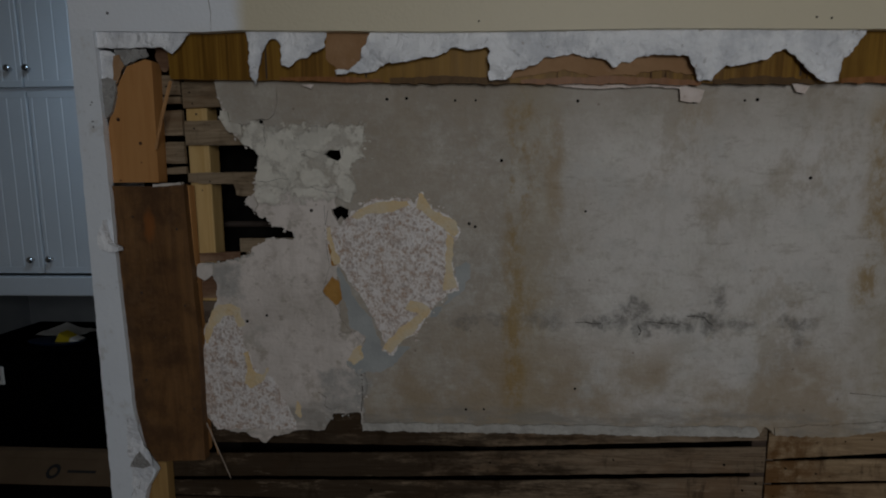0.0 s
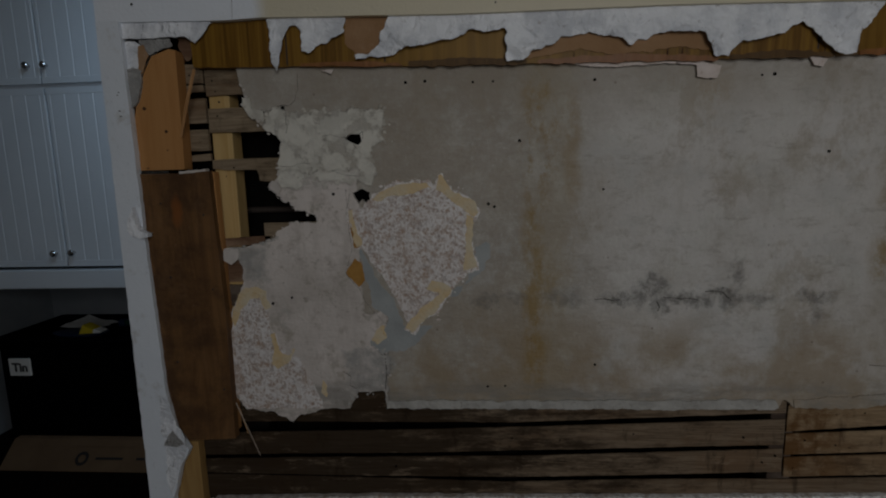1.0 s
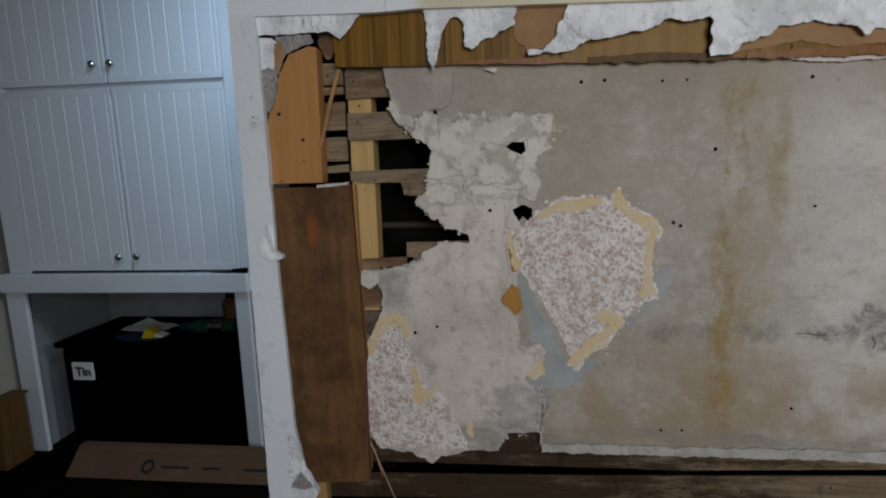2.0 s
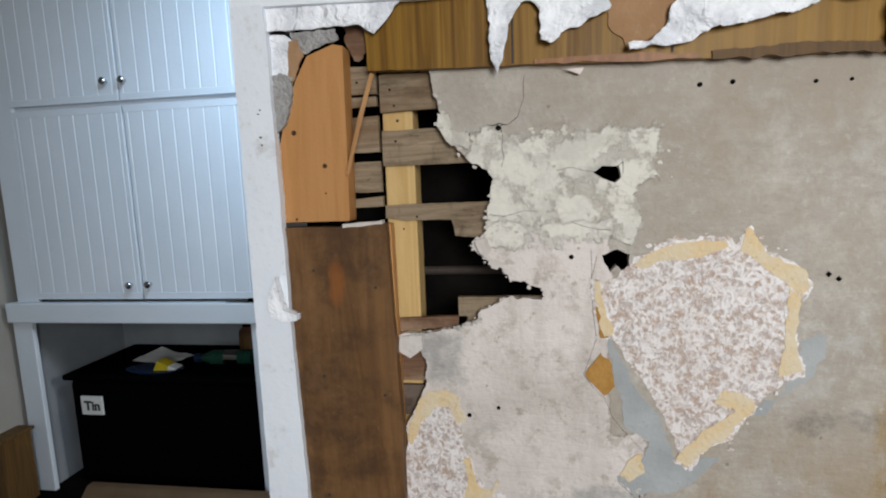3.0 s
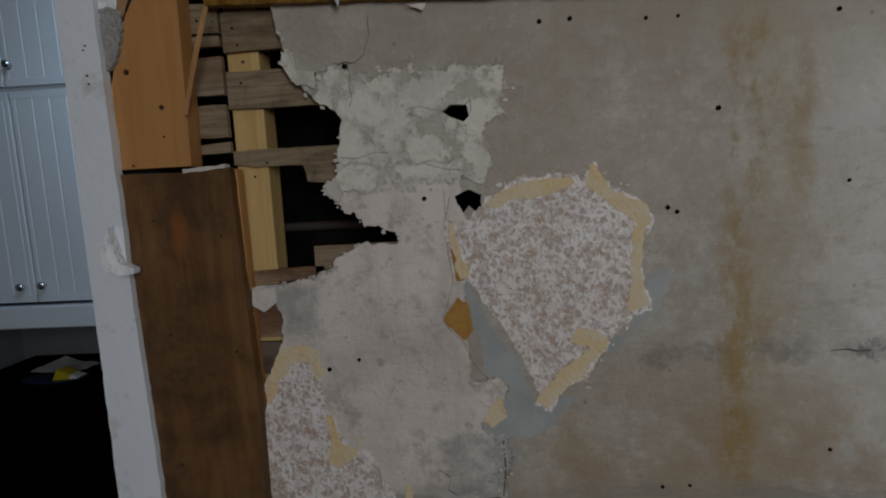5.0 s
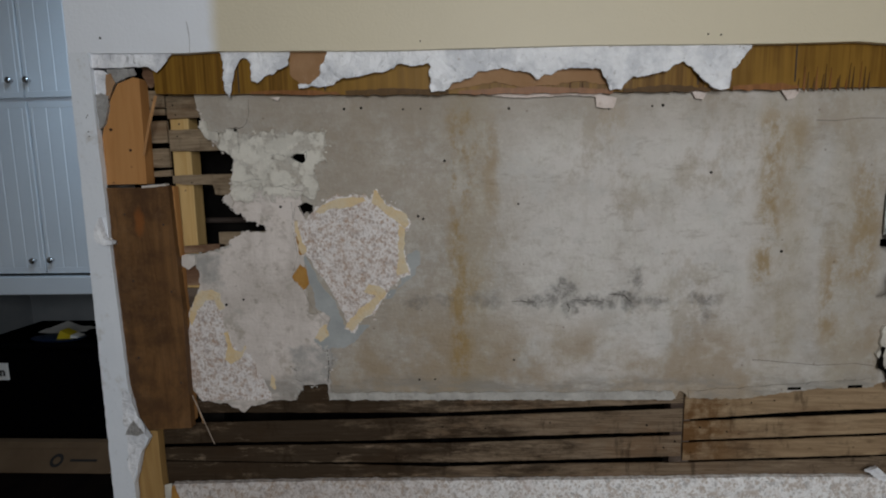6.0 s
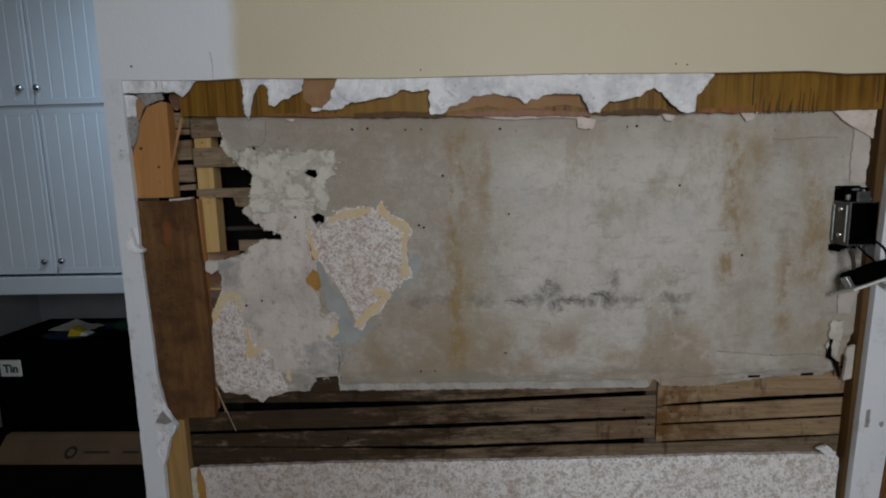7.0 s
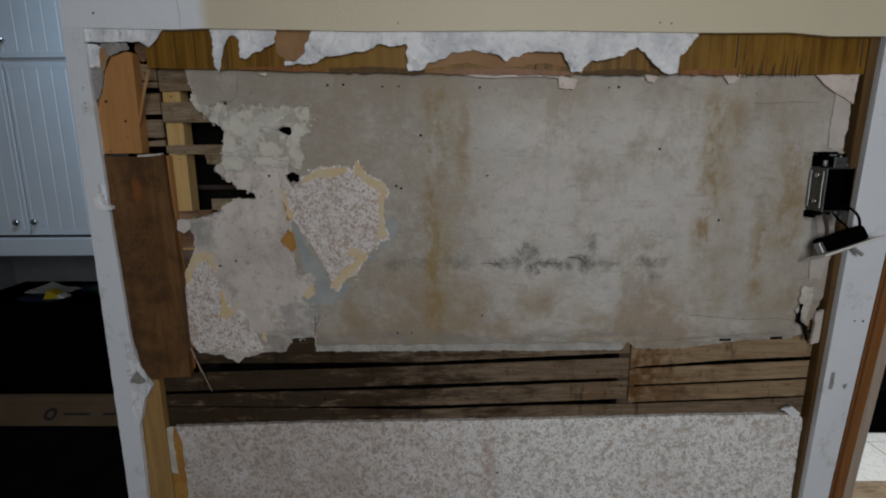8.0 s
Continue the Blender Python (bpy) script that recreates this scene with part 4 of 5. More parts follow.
for k in range(16):
    x = 0.79 + 0.009 * k + random.uniform(-0.003, 0.003)
    h = random.uniform(0.012, 0.05)
    part("splinter", slab([(x, 1.622), (x + random.uniform(0.002, 0.005), 1.618 - random.uniform(0, 0.004)), (x + 0.003, 1.625 + h)], 1.0855, 1.0875), (BATTEN, TRIM, BATTEN)[k % 3], strip)
part("raw_edge", slab(ragged([(-0.345, 1.648), (-0.25, 1.648), (-0.16, 1.642), (-0.15, 1.636), (-0.25, 1.638), (-0.345, 1.642)], 0.0025, 0.008, 42), 1.084, 1.0868), TRIM, strip, "raw reddish lower edge")
for k, (xa, xb, za, zb) in enumerate(((0.10, 0.42, 1.632, 1.626), (0.44, 0.62, 1.627, 1.625), (0.66, 0.79, 1.625, 1.624), (-0.14, 0.08, 1.637, 1.633))):
    part("raw_edge", slab(ragged([(xa, za + 0.006), ((xa + xb) / 2, za + 0.009), (xb, zb + 0.005), (xb, zb - 0.003), (xa, za - 0.003)], 0.0030, 0.006, 150 + k), 1.0845, 1.0868), (TRIM, BATTEN)[k % 2], strip)
for k, x in enumerate((0.165, 0.232, 0.331, 0.357, 0.602, 0.655)):
    part("split", slab(ragged([(x - 0.0012, 1.630), (x + 0.0014, 1.630), (x + 0.0006, 1.655 + 0.012 * (k % 3))], 0.0008, 0.004, 160 + k), 1.0852, 1.0866), KNOT, strip)


def folded(bm, cell, deep, seed):
    """Cuts a sheet into small faces and bends it towards the room in soft folds."""
    for axis in (0, 2):
        low, high = min(v.co[axis] for v in bm.verts), max(v.co[axis] for v in bm.verts)
        normal = (1, 0, 0) if axis == 0 else (0, 0, 1)
        for k in range(1, int((high - low) / cell)):
            at = low + k * cell
            bmesh.ops.bisect_plane(bm, geom=bm.verts[:] + bm.edges[:] + bm.faces[:], dist=1e-6, plane_co=(at, 0, 0) if axis == 0 else (0, 0, at), plane_no=normal)
    for v in bm.verts:
        x, z = v.co.x, v.co.z
        n = noise.noise((x * 21 + z * 14, seed, z * 17)) + 0.55 * noise.noise((x * 55 - z * 30, seed + 3, z * 48)) + 0.3 * abs(noise.noise((x * 120, seed, z * 110)))
        v.co.y -= deep * min(1.0, max(0.0, 0.45 + 0.75 * n)) * min(1.0, max(0.15, (1.725 - z) / 0.05))
    for f in bm.faces:
        f.smooth = True
    return bm


def torn(name, outline, y, material, label, category, seed, amp=0.004, thick=0.0016):
    if name == "torn_paper":
        return tagged(part(name, folded(slab(ragged(outline, amp, 0.004, seed), y, y + thick), 0.005, 0.012, seed), material), label, category)
    return tagged(part(name, slab(ragged(outline, amp, 0.004, seed), y, y + thick), material), label, category)


torn("kraft_paper", [(-0.258, 1.735), (-0.165, 1.735), (-0.19, 1.672), (-0.233, 1.650), (-0.255, 1.680)], 1.0848, KRAFT, "torn brown kraft paper on the panelling", "paper", 43)
torn("kraft_paper", [(0.082, 1.640), (0.10, 1.72), (0.42, 1.72), (0.416, 1.640), (0.36, 1.650), (0.30, 1.643), (0.238, 1.640), (0.178, 1.651)], 1.0848, KRAFT, "torn brown kraft paper on the panelling", "paper", 44)
torn("torn_paper", [(-0.692, 1.739), (-0.50, 1.735), (-0.513, 1.724), (-0.521, 1.712), (-0.543, 1.690), (-0.556, 1.698), (-0.563, 1.703), (-0.60, 1.703), (-0.692, 1.703)], 1.078, GYPSUM, "scored white wall paper at the corner of the cut", "paper", 46, 0.002)
torn("torn_paper", [(-0.403, 1.735), (-0.399, 1.684), (-0.396, 1.65), (-0.39, 1.634), (-0.383, 1.645), (-0.377, 1.690), (-0.360, 1.712), (-0.349, 1.714), (-0.339, 1.701), (-0.336, 1.669), (-0.326, 1.663),
                    (-0.305, 1.678), (-0.284, 1.685), (-0.257, 1.697), (-0.255, 1.735)], 1.0805, GYPSUM, "white torn paper hanging in tongues", "paper", 47)
torn("torn_paper", [(-0.169, 1.732), (-0.192, 1.678), (-0.209, 1.662), (-0.235, 1.656), (-0.235, 1.648), (-0.186, 1.652), (-0.125, 1.668), (-0.072, 1.676), (-0.029, 1.688), (0.041, 1.692), (0.043, 1.636), (0.072, 1.634),
                    (0.086, 1.650), (0.126, 1.660), (0.146, 1.675), (0.192, 1.679), (0.224, 1.673), (0.264, 1.653), (0.277, 1.664), (0.349, 1.672), (0.388, 1.668), (0.412, 1.630), (0.434, 1.629), (0.453, 1.651),
                    (0.518, 1.662), (0.537, 1.677), (0.556, 1.680), (0.576, 1.667), (0.590, 1.644), (0.610, 1.627), (0.649, 1.625), (0.650, 1.659), (0.672, 1.684), (0.70, 1.716)], 1.0795, GYPSUM,
     "long white torn paper strip over the panelling", "paper", 48, 0.0045)
torn("kraft_paper", [(0.593, 1.712), (0.621, 1.712), (0.619, 1.692), (0.597, 1.695)], 1.0785, KRAFT, "small brown spot of bare paper", "paper", 49, 0.002, 0.0008)
for out, seed in (([(0.352, 1.632), (0.40, 1.63), (0.40, 1.622), (0.43, 1.615), (0.422, 1.592), (0.388, 1.598), (0.386, 1.618), (0.352, 1.622)], 50), ([(0.14, 1.632), (0.35, 1.628), (0.35, 1.622), (0.22, 1.62)], 51),
                  ([(0.76, 1.622), (0.80, 1.622), (0.79, 1.605), (0.775, 1.602)], 52), ([(0.97, 1.62), (1.068, 1.62), (1.064, 1.555), (1.03, 1.575), (0.99, 1.6)], 53), ([(-0.31, 1.636), (-0.285, 1.636), (-0.29, 1.628)], 54),
                  ([(0.58, 1.625), (0.615, 1.625), (0.605, 1.605), (0.59, 1.61)], 55)):
    torn("paper_scrap", out, 1.092, SCRAP, "small torn pinkish-white paper scrap below the panelling", "paper", seed, 0.002)
torn("broken_plaster", [(-0.69, 1.70), (-0.662, 1.70), (-0.650, 1.682), (-0.658, 1.655), (-0.668, 1.64), (-0.69, 1.645)], 1.0795, GYPSUM, "white crumbled plaster beside the pine board", "plaster", 56, 0.004)
torn("broken_plaster", [(-0.656, 1.702), (-0.595, 1.702), (-0.591, 1.690), (-0.612, 1.683), (-0.637, 1.674), (-0.650, 1.683)], 1.0805, CORE, "grey crumbled gypsum above the pine board", "plaster", 76, 0.003)
torn("kraft_paper", [(-0.658, 1.69), (-0.648, 1.692), (-0.640, 1.672), (-0.655, 1.64), (-0.662, 1.648)], 1.0788, KRAFT, "torn brown paper edge beside the pine board", "paper", 77, 0.002)
torn("broken_plaster", [(-0.692, 1.645), (-0.672, 1.652), (-0.652, 1.645), (-0.66, 1.612), (-0.672, 1.585), (-0.692, 1.575)], 1.0765, CORE, "grey crumbled gypsum beside the pine board", "plaster", 57, 0.005, 0.006)
torn("broken_plaster", [(-0.60, 1.735), (-0.556, 1.735), (-0.552, 1.69), (-0.57, 1.665), (-0.585, 1.68), (-0.59, 1.70)], 1.098, LATH_WARM, "broken brown wood chips in the corner", "wood chip", 58, 0.005)

# white end post with a torn foot
post = tagged(part("end_post", slab(ragged([(-0.73, 1.735), (-0.685, 1.735), (-0.683, 1.70), (-0.680, 1.32), (-0.672, 1.0), (-0.668, 0.974), (-0.655, 0.90), (-0.634, 0.867), (-0.656, 0.83), (-0.671, 0.777), (-0.679, 0.754), (-0.680, 0.70), (-0.682, 0.62), (-0.70, FLOOR), (-0.736, FLOOR)],
                                        0.0012, 0.01, 61), 1.0685, 1.0828), WHITE), "white painted plasterboard end post with a torn edge", "post")
part("torn_face", slab(ragged([(-0.684, 0.985), (-0.668, 0.975), (-0.655, 0.93), (-0.643, 0.895), (-0.64, 0.866), (-0.656, 0.83), (-0.672, 0.777), (-0.680, 0.755), (-0.688, 0.80), (-0.684, 0.86), (-0.69, 0.92)], 0.0035, 0.005, 62), 1.0662, 1.068), GYPSUM, post, "torn white paper face")
part("torn_face", slab(ragged([(-0.687, 0.879), (-0.672, 0.905), (-0.664, 0.914), (-0.655, 0.90), (-0.642, 0.883), (-0.66, 0.876)], 0.002, 0.004, 63), 1.0650, 1.0660), CORE, post, "bare grey gypsum")
part("crack", crack([(-0.69, 0.815), (-0.678, 0.835), (-0.672, 0.83), (-0.668, 0.845)], 1.0662, 0.0008), CORE, post)
part("torn_flap", slab(ragged([(-0.70, 1.365), (-0.69, 1.385), (-0.683, 1.34), (-0.664, 1.333), (-0.664, 1.326), (-0.68, 1.322), (-0.70, 1.328), (-0.705, 1.345)], 0.002, 0.004, 64), 1.055, 1.068), GYPSUM, post, "curled torn flap of white paper")
for x, z in ((-0.70, 1.56), (-0.701, 1.57), (-0.702, 1.6), (-0.699, 1.605)):
    part("nail_hole", spots([(x, z)], 1.0684, 0.0013), DARK, post)
for x, z in ((-0.655, 1.763), (0.023, 1.735), (0.6, 1.73), (0.625, 1.728)):
    part("nail_hole", spots([(x, z)], 1.0699, 0.0018), DARK, wall)
part("crack", crack([(-0.466, 1.79), (-0.462, 1.76), (-0.464, 1.728)], 1.0702, 0.0008), IRON, wall)

# doorway post on the other side
side = tagged(part("doorway_post", slab([(1.096, 1.697), (1.204, 1.697), (1.159, 0.99), (1.133, 0.589), (1.103, FLOOR), (1.05, FLOOR), (1.064, 0.55)], 1.066, 1.0825), WHITE),
              "white painted doorway post with screw holes", "post")
for x, z in ((1.125, 1.04), (1.145, 1.04), (1.135, 0.62)):
    part("screw_hole", spots([(x, z)], 1.066, 0.0026), DARK, side)
part("scuff", slab(ragged([(1.088, 0.905), (1.098, 0.907), (1.096, 0.86), (1.087, 0.86)], 0.002, 0.004, 66), 1.065, 1.066), CORE, side, "grey gouge in the paint")
part("scuff", slab(ragged([(1.12, 0.87), (1.13, 0.875), (1.128, 0.86)], 0.002, 0.004, 67), 1.065, 1.066), CORE, side)
part("scuff", slab(ragged([(1.115, 1.59), (1.14, 1.6), (1.135, 1.55), (1.118, 1.56)], 0.003, 0.005, 68), 1.065, 1.066), CORE, side)
tagged(part("dark_batten", slab([(1.05, FLOOR), (1.075, 1.697), (1.10, 1.697), (1.07, FLOOR)], 1.0835, 1.11), BATTEN), "dark brown batten behind the doorway post", "batten")
batten = bpy.data.objects["dark_batten"]
for x, z in ((1.084, 1.52), (1.0735, 1.12), (1.066, 0.80), (1.062, 0.62)):
    part("nail_head", spots([(x, z)], 1.0835, 0.0024), IRON, batten)
jamb = tagged(part("door_jamb", slab([(1.206, 1.697), (1.246, 1.697), (1.197, 0.99), (1.169, 0.589), (1.139, FLOOR), (1.105, FLOOR), (1.135, 0.589), (1.161, 0.99)], 1.064, 1.09), TRIM),
              "varnished orange-brown door stop beside the white post", "door jamb")
part("jamb_bead", slab([(1.214, 1.697), (1.222, 1.697), (1.172, 0.99), (1.145, 0.589), (1.114, FLOOR), (1.108, FLOOR), (1.139, 0.589), (1.166, 0.99)], 1.056, 1.0638), TRIM, jamb)
part("jamb_edge", slab([(1.248, 1.697), (1.285, 1.697), (1.229, 0.99), (1.199, 0.589), (1.168, FLOOR), (1.141, FLOOR), (1.171, 0.589), (1.199, 0.99)], 1.071, 1.12), OAK, jamb, "bare greyish wooden edge")

# electrical box with its wires
box = thing("electrical_box", "galvanised steel electrical box with clamp screws, open front", "electrical box")
part("side_plate", block(0.992, 0.9945, 1.044, 1.0995, 1.312, 1.412, 0.0008), BOX_STEEL, box)
# far side and back are black: shade inside the open steel box, as colour
part("side_plate", block(1.052, 1.0545, 1.044, 1.0995, 1.312, 1.412, 0.0008), BLACK, box)
part("top_plate", block(0.9950, 1.0515, 1.046, 1.0995, 1.4095, 1.412, 0.0008), BOX_STEEL, box)
part("bottom_plate", block(0.9950, 1.0515, 1.046, 1.0995, 1.312, 1.3145, 0.0008), BOX_STEEL, box)
part("back_plate", block(0.9950, 1.0515, 1.075, 1.0995, 1.315, 1.409), BLACK, box)
part("clamp", block(0.9952, 1.051, 1.047, 1.0745, 1.3150, 1.325, 0.001), BLACK, box)
for b in ((0.992, 1.001, 1.066, 1.0995, 1.4135, 1.442), (1.004, 1.022, 1.07, 1.0995, 1.416, 1.447), (1.026, 1.046, 1.066, 1.0995, 1.4135, 1.444), (0.992, 1.046, 1.09, 1.0995, 1.443, 1.448)):
    part("bracket", block(*b, 0.002), BLACK, box)
for b in ((0.988, 0.997, 1.068, 1.0995, 1.295, 1.3105), (1.0, 1.036, 1.075, 1.0995, 1.3, 1.3105)):
    part("bracket", block(*b, 0.002), BLACK, box)
part("ear", block(1.002, 1.03, 1.039, 1.043, 1.412, 1.436, 0.001), BOX_STEEL, box)
part("ear", block(1.03, 1.05, 1.039, 1.043, 1.29, 1.312, 0.001), BOX_STEEL, box)
for x0, z0, w, h in ((0.9945, 1.4165, 0.006, 0.012), (1.006, 1.438, 0.013, 0.004), (1.0275, 1.42, 0.004, 0.02), (1.036, 1.4145, 0.012, 0.006), (0.999, 1.299, 0.022, 0.004), (1.0415, 1.297, 0.006, 0.012)):
    part("bracket_tab", block(x0, x0 + w, 1.058, 1.0655, z0, z0 + h, 0.0008), STEEL, box)
part("side_rib", block(0.9885, 0.9915, 1.05, 1.054, 1.32, 1.405, 0.001), STEEL, box)
part("side_rib", block(0.9885, 0.9915, 1.09, 1.095, 1.32, 1.405, 0.001), STEEL, box)
for z in (1.395, 1.335):
    part("screw", rod((0.9915, 1.07, z), (0.987, 1.07, z), 0.007, 0.0055), CHROME, box)
part("screw", rod((1.025, 1.0605, 1.43), (1.025, 1.056, 1.43), 0.004, 0.003), CHROME, box)


def wire(points, r, name, material, parent, label=""):
    cu = bpy.data.curves.new(name, "CURVE")
    cu.dimensions, cu.bevel_depth, cu.bevel_resolution = "3D", r, 2
    sp = cu.splines.new("BEZIER")
    sp.bezier_points.add(len(points) - 1)
    for p, co in zip(sp.bezier_points, points):
        p.co, p.handle_left_type, p.handle_right_type = co, "AUTO", "AUTO"
    tmp = new("tmp", cu)
    me = bpy.data.meshes.new_from_object(tmp.evaluated_get(bpy.context.evaluated_depsgraph_get()))
    bpy.data.objects.remove(tmp)
    me.materials.clear()
    me.materials.append(material)
    ob = new(name, me)
    ob.parent = parent
    return tagged(ob, label)


wire([(1.03, 1.075, 1.33), (1.055, 1.03, 1.315), (1.072, 1.03, 1.28), (1.075, 1.05, 1.25)], 0.003, "wire", BLACK, box, "black insulated wire")
wire([(1.02, 1.07, 1.325), (1.03, 1.04, 1.295), (1.05, 1.035, 1.275), (1.065, 1.05, 1.255)], 0.0025, "wire", BLACK, box)
wire([(1.01, 1.075, 1.32), (1.012, 1.05, 1.28), (1.016, 1.05, 1.25)], 0.004, "wire", IRON, box)
outlet = thing("wall_outlet", "black outlet hanging from its wires, white cover plate turned down", "outlet")
outlet.matrix_world = pose(1.058, 1.05, 1.225, -22, -17, 6)
part("cover_plate", block(-0.075, 0.075, -0.04, 0.04, -0.003, 0.003, 0.0025), PAPER, outlet, "white plastic cover plate")
part("socket_body", block(-0.045, 0.05, -0.028, 0.028, 0.0035, 0.04, 0.008), BLACK, outlet, "black plastic socket body")
part("mounting_strap", block(-0.055, -0.046, -0.01, 0.01, 0.0035, 0.03, 0.001), STEEL, outlet)
part("mounting_strap", block(0.051, 0.06, -0.01, 0.01, 0.0035, 0.03, 0.001), STEEL, outlet)
part("prong", rod((0.02, 0, -0.0035), (0.035, 0, -0.028), 0.0045), STEEL, outlet)

# broken plaster by the outlet
torn("broken_plaster", [(1.025, 1.14), (1.02, 1.205), (1.05, 1.27), (1.066, 1.27), (1.07, 1.2), (1.05, 1.14)], 1.0965, SKIM, "pale filled strip of plaster below the outlet", "plaster", 75, 0.004, 0.003)
torn("broken_plaster", [(1.0, 1.06), (1.01, 1.12), (1.035, 1.12), (1.03, 1.06), (1.025, 1.03), (1.008, 1.03)], 1.092, CREAM, "crumbled white plaster beside the doorway post", "plaster", 71, 0.006, 0.007)
torn("broken_plaster", [(1.046, 0.97), (1.046, 1.05), (1.07, 1.06), (1.075, 0.98)], 1.09, SKIM, "pale plaster fragment beside the doorway post", "plaster", 72, 0.004, 0.008)
torn("broken_plaster", [(1.022, 1.455), (1.022, 1.60), (1.055, 1.60), (1.064, 1.50), (1.060, 1.455)], 1.0965, SKIM, "pale filled strip of plaster beside the doorway", "plaster", 73, 0.004, 0.003)
tagged(part("dark_gap", slab(ragged([(1.0, 1.03), (1.006, 1.075), (1.012, 1.075), (1.01, 1.035), (1.03, 1.018), (1.035, 0.98), (1.028, 0.98), (1.02, 1.015)], 0.003, 0.004, 74), 1.0905, 1.092), DARK, sheet), "dark crack")

# ---- cupboard in the back room ----
CY = 2.49
cup = thing("cupboard", "white painted built-in cupboard with four beadboard doors", "cupboard")
for b in ((-2.75, -1.455, CY + 0.022, 3.10, 0.915, 0.995), (-2.724, -1.481, CY + 0.022, 3.079, 1.885, 1.91), (-2.724, -1.481, CY + 0.022, 3.079, 2.58, 2.60)):
    part("shelf", block(*b), CUPBOARD, cup)
for b in ((-1.48, -1.455, CY + 0.022, 3.10, 0.9955, 2.60), (-2.75, -2.725, CY + 0.022, 3.10, 0.9955, 2.60), (-2.724, -1.481, 3.08, 3.10, 0.9955, 1.884), (-2.724, -1.481, 3.08, 3.10, 1.911, 2.579)):
    part("side_panel", block(*b), CUPBOARD, cup)
part("shelf_rail", block(-2.79, -1.478, CY - 0.03, CY + 0.0215, 0.913, 1.008, 0.006), CUPBOARD, cup)
part("face_frame", block(-1.519, -1.455, CY + 0.002, CY + 0.0215, 1.0085, 2.60, 0.003), CUPBOARD, cup)
part("face_frame", block(-2.75, -2.634, CY + 0.002, CY + 0.0215, 1.0085, 2.60, 0.003), CUPBOARD, cup)
part("stile", block(-1.560, -1.490, CY - 0.004, CY + 0.02, FLOOR, 0.912, 0.004), CUPBOARD, cup)
part("stile", block(-2.79, -2.685, CY - 0.004, CY + 0.02, FLOOR, 0.912, 0.004), CUPBOARD, cup)
part("side_panel", block(-1.515, -1.490, CY + 0.021, 3.10, FLOOR, 0.912, 0.002), INSIDE_SHADE, cup)
part("side_panel", block(-2.75, -2.725, CY + 0.021, 3.10, FLOOR, 0.912, 0.002), INSIDE_SHADE, cup)
part("back_panel", block(-2.724, -1.516, 3.08, 3.095, FLOOR, 0.912), INSIDE_SHADE, cup)


def beadboard_door(x0, x1, z0, z1, knob_x, knob_z):
    """A door with upright grooves cut into its face, a rounded edge and a round knob."""
    bm = bmesh.new()
    count, edge = 7, 0.022
    wide = (x1 - x0 - 2 * edge) / count
    line = [(x0, CY + 0.02), (x0, CY + 0.003), (x0 + 0.003, CY)]
    for k in range(count + 1):
        gx = x0 + edge + k * wide
        line += [(gx - 0.0045, CY), (gx - 0.0015, CY + 0.002), (gx + 0.0015, CY + 0.002), (gx + 0.0045, CY)]
    line += [(x1 - 0.003, CY), (x1, CY + 0.003), (x1, CY + 0.02)]
    low = [bm.verts.new((x, y, z0)) for x, y in line]
    high = [bm.verts.new((x, y, z1)) for x, y in line]
    for a in range(len(line)):
        b = (a + 1) % len(line)
        bm.faces.new((low[a], low[b], high[b], high[a]))
    bm.faces.new(low[::-1]), bm.faces.new(high)
    door = part("door", bm, CUPBOARD, cup)
    part("end_rail", block(x0, x1, CY - 0.0015, CY + 0.006, z0, z0 + 0.03, 0.001), CUPBOARD, door)
    part("end_rail", block(x0, x1, CY - 0.0015, CY + 0.006, z1 - 0.03, z1, 0.001), CUPBOARD, door)
    ball = bmesh.new()
    bmesh.ops.create_uvsphere(ball, u_segments=16, v_segments=10, radius=0.017, matrix=Matrix.Translation((knob_x, CY - 0.026, knob_z)) @ Matrix.Diagonal((1, 0.72, 1, 1)))
    part("knob", joined(ball, rod((knob_x, CY - 0.002, knob_z), (knob_x, CY - 0.02, knob_z), 0.007, 0.006)), CHROME, door, "round chrome knob")


beadboard_door(-2.071, -1.522, 1.022, 1.888, -2.030, 1.093)
beadboard_door(-2.631, -2.080, 1.022, 1.888, -2.125, 1.090)
beadboard_door(-2.078, -1.522, 1.908, 2.56, -2.045, 1.990)
beadboard_door(-2.637, -2.087, 1.908, 2.56, -2.135, 1.990)
cord = thing("cord", "black cord end lying on the cupboard ledge", "cord")
part("cord_tail", rod((-1.66, CY - 0.020, 1.0115), (-1.55, CY - 0.022, 1.0125), 0.0015, 0.003, 8), BLACK, cord)
part("cord_plug", rod((-1.55, CY - 0.022, 1.0205), (-1.475, CY - 0.022, 1.0225), 0.008, 0.013, 10), BLACK, cord)

cable = thing("cable", "thin black cable hanging down the cupboard's end", "cable")
part("cable_upper", rod((-1.4585, CY - 0.002, 1.93), (-1.4570, CY - 0.003, 1.70), 0.003, 0.004, 8), BLACK, cable)
part("cable_lower", rod((-1.4570, CY - 0.006, 1.6995), (-1.4540, CY - 0.006, 1.49), 0.008, 0.006, 8), BLACK, cable)

# storage bin and what lies on it
store = thing("storage_bin", "large black bin in the open cupboard base, lettered Tin", "storage bin")
part("bin_body", block(-2.615, -1.585, 2.575, 3.04, FLOOR + 0.002, 0.585, 0.02), BLACK, store)
part("bin_lid", block(-2.645, -1.575, 2.56, 3.06, 0.586, 0.618, 0.012), BLACK, store)
part("tin_label", block(-2.555, -2.437, 2.566, 2.5745, 0.412, 0.507), PAPER, store, "white paper label")
font = bpy.data.curves.new("text", "FONT")
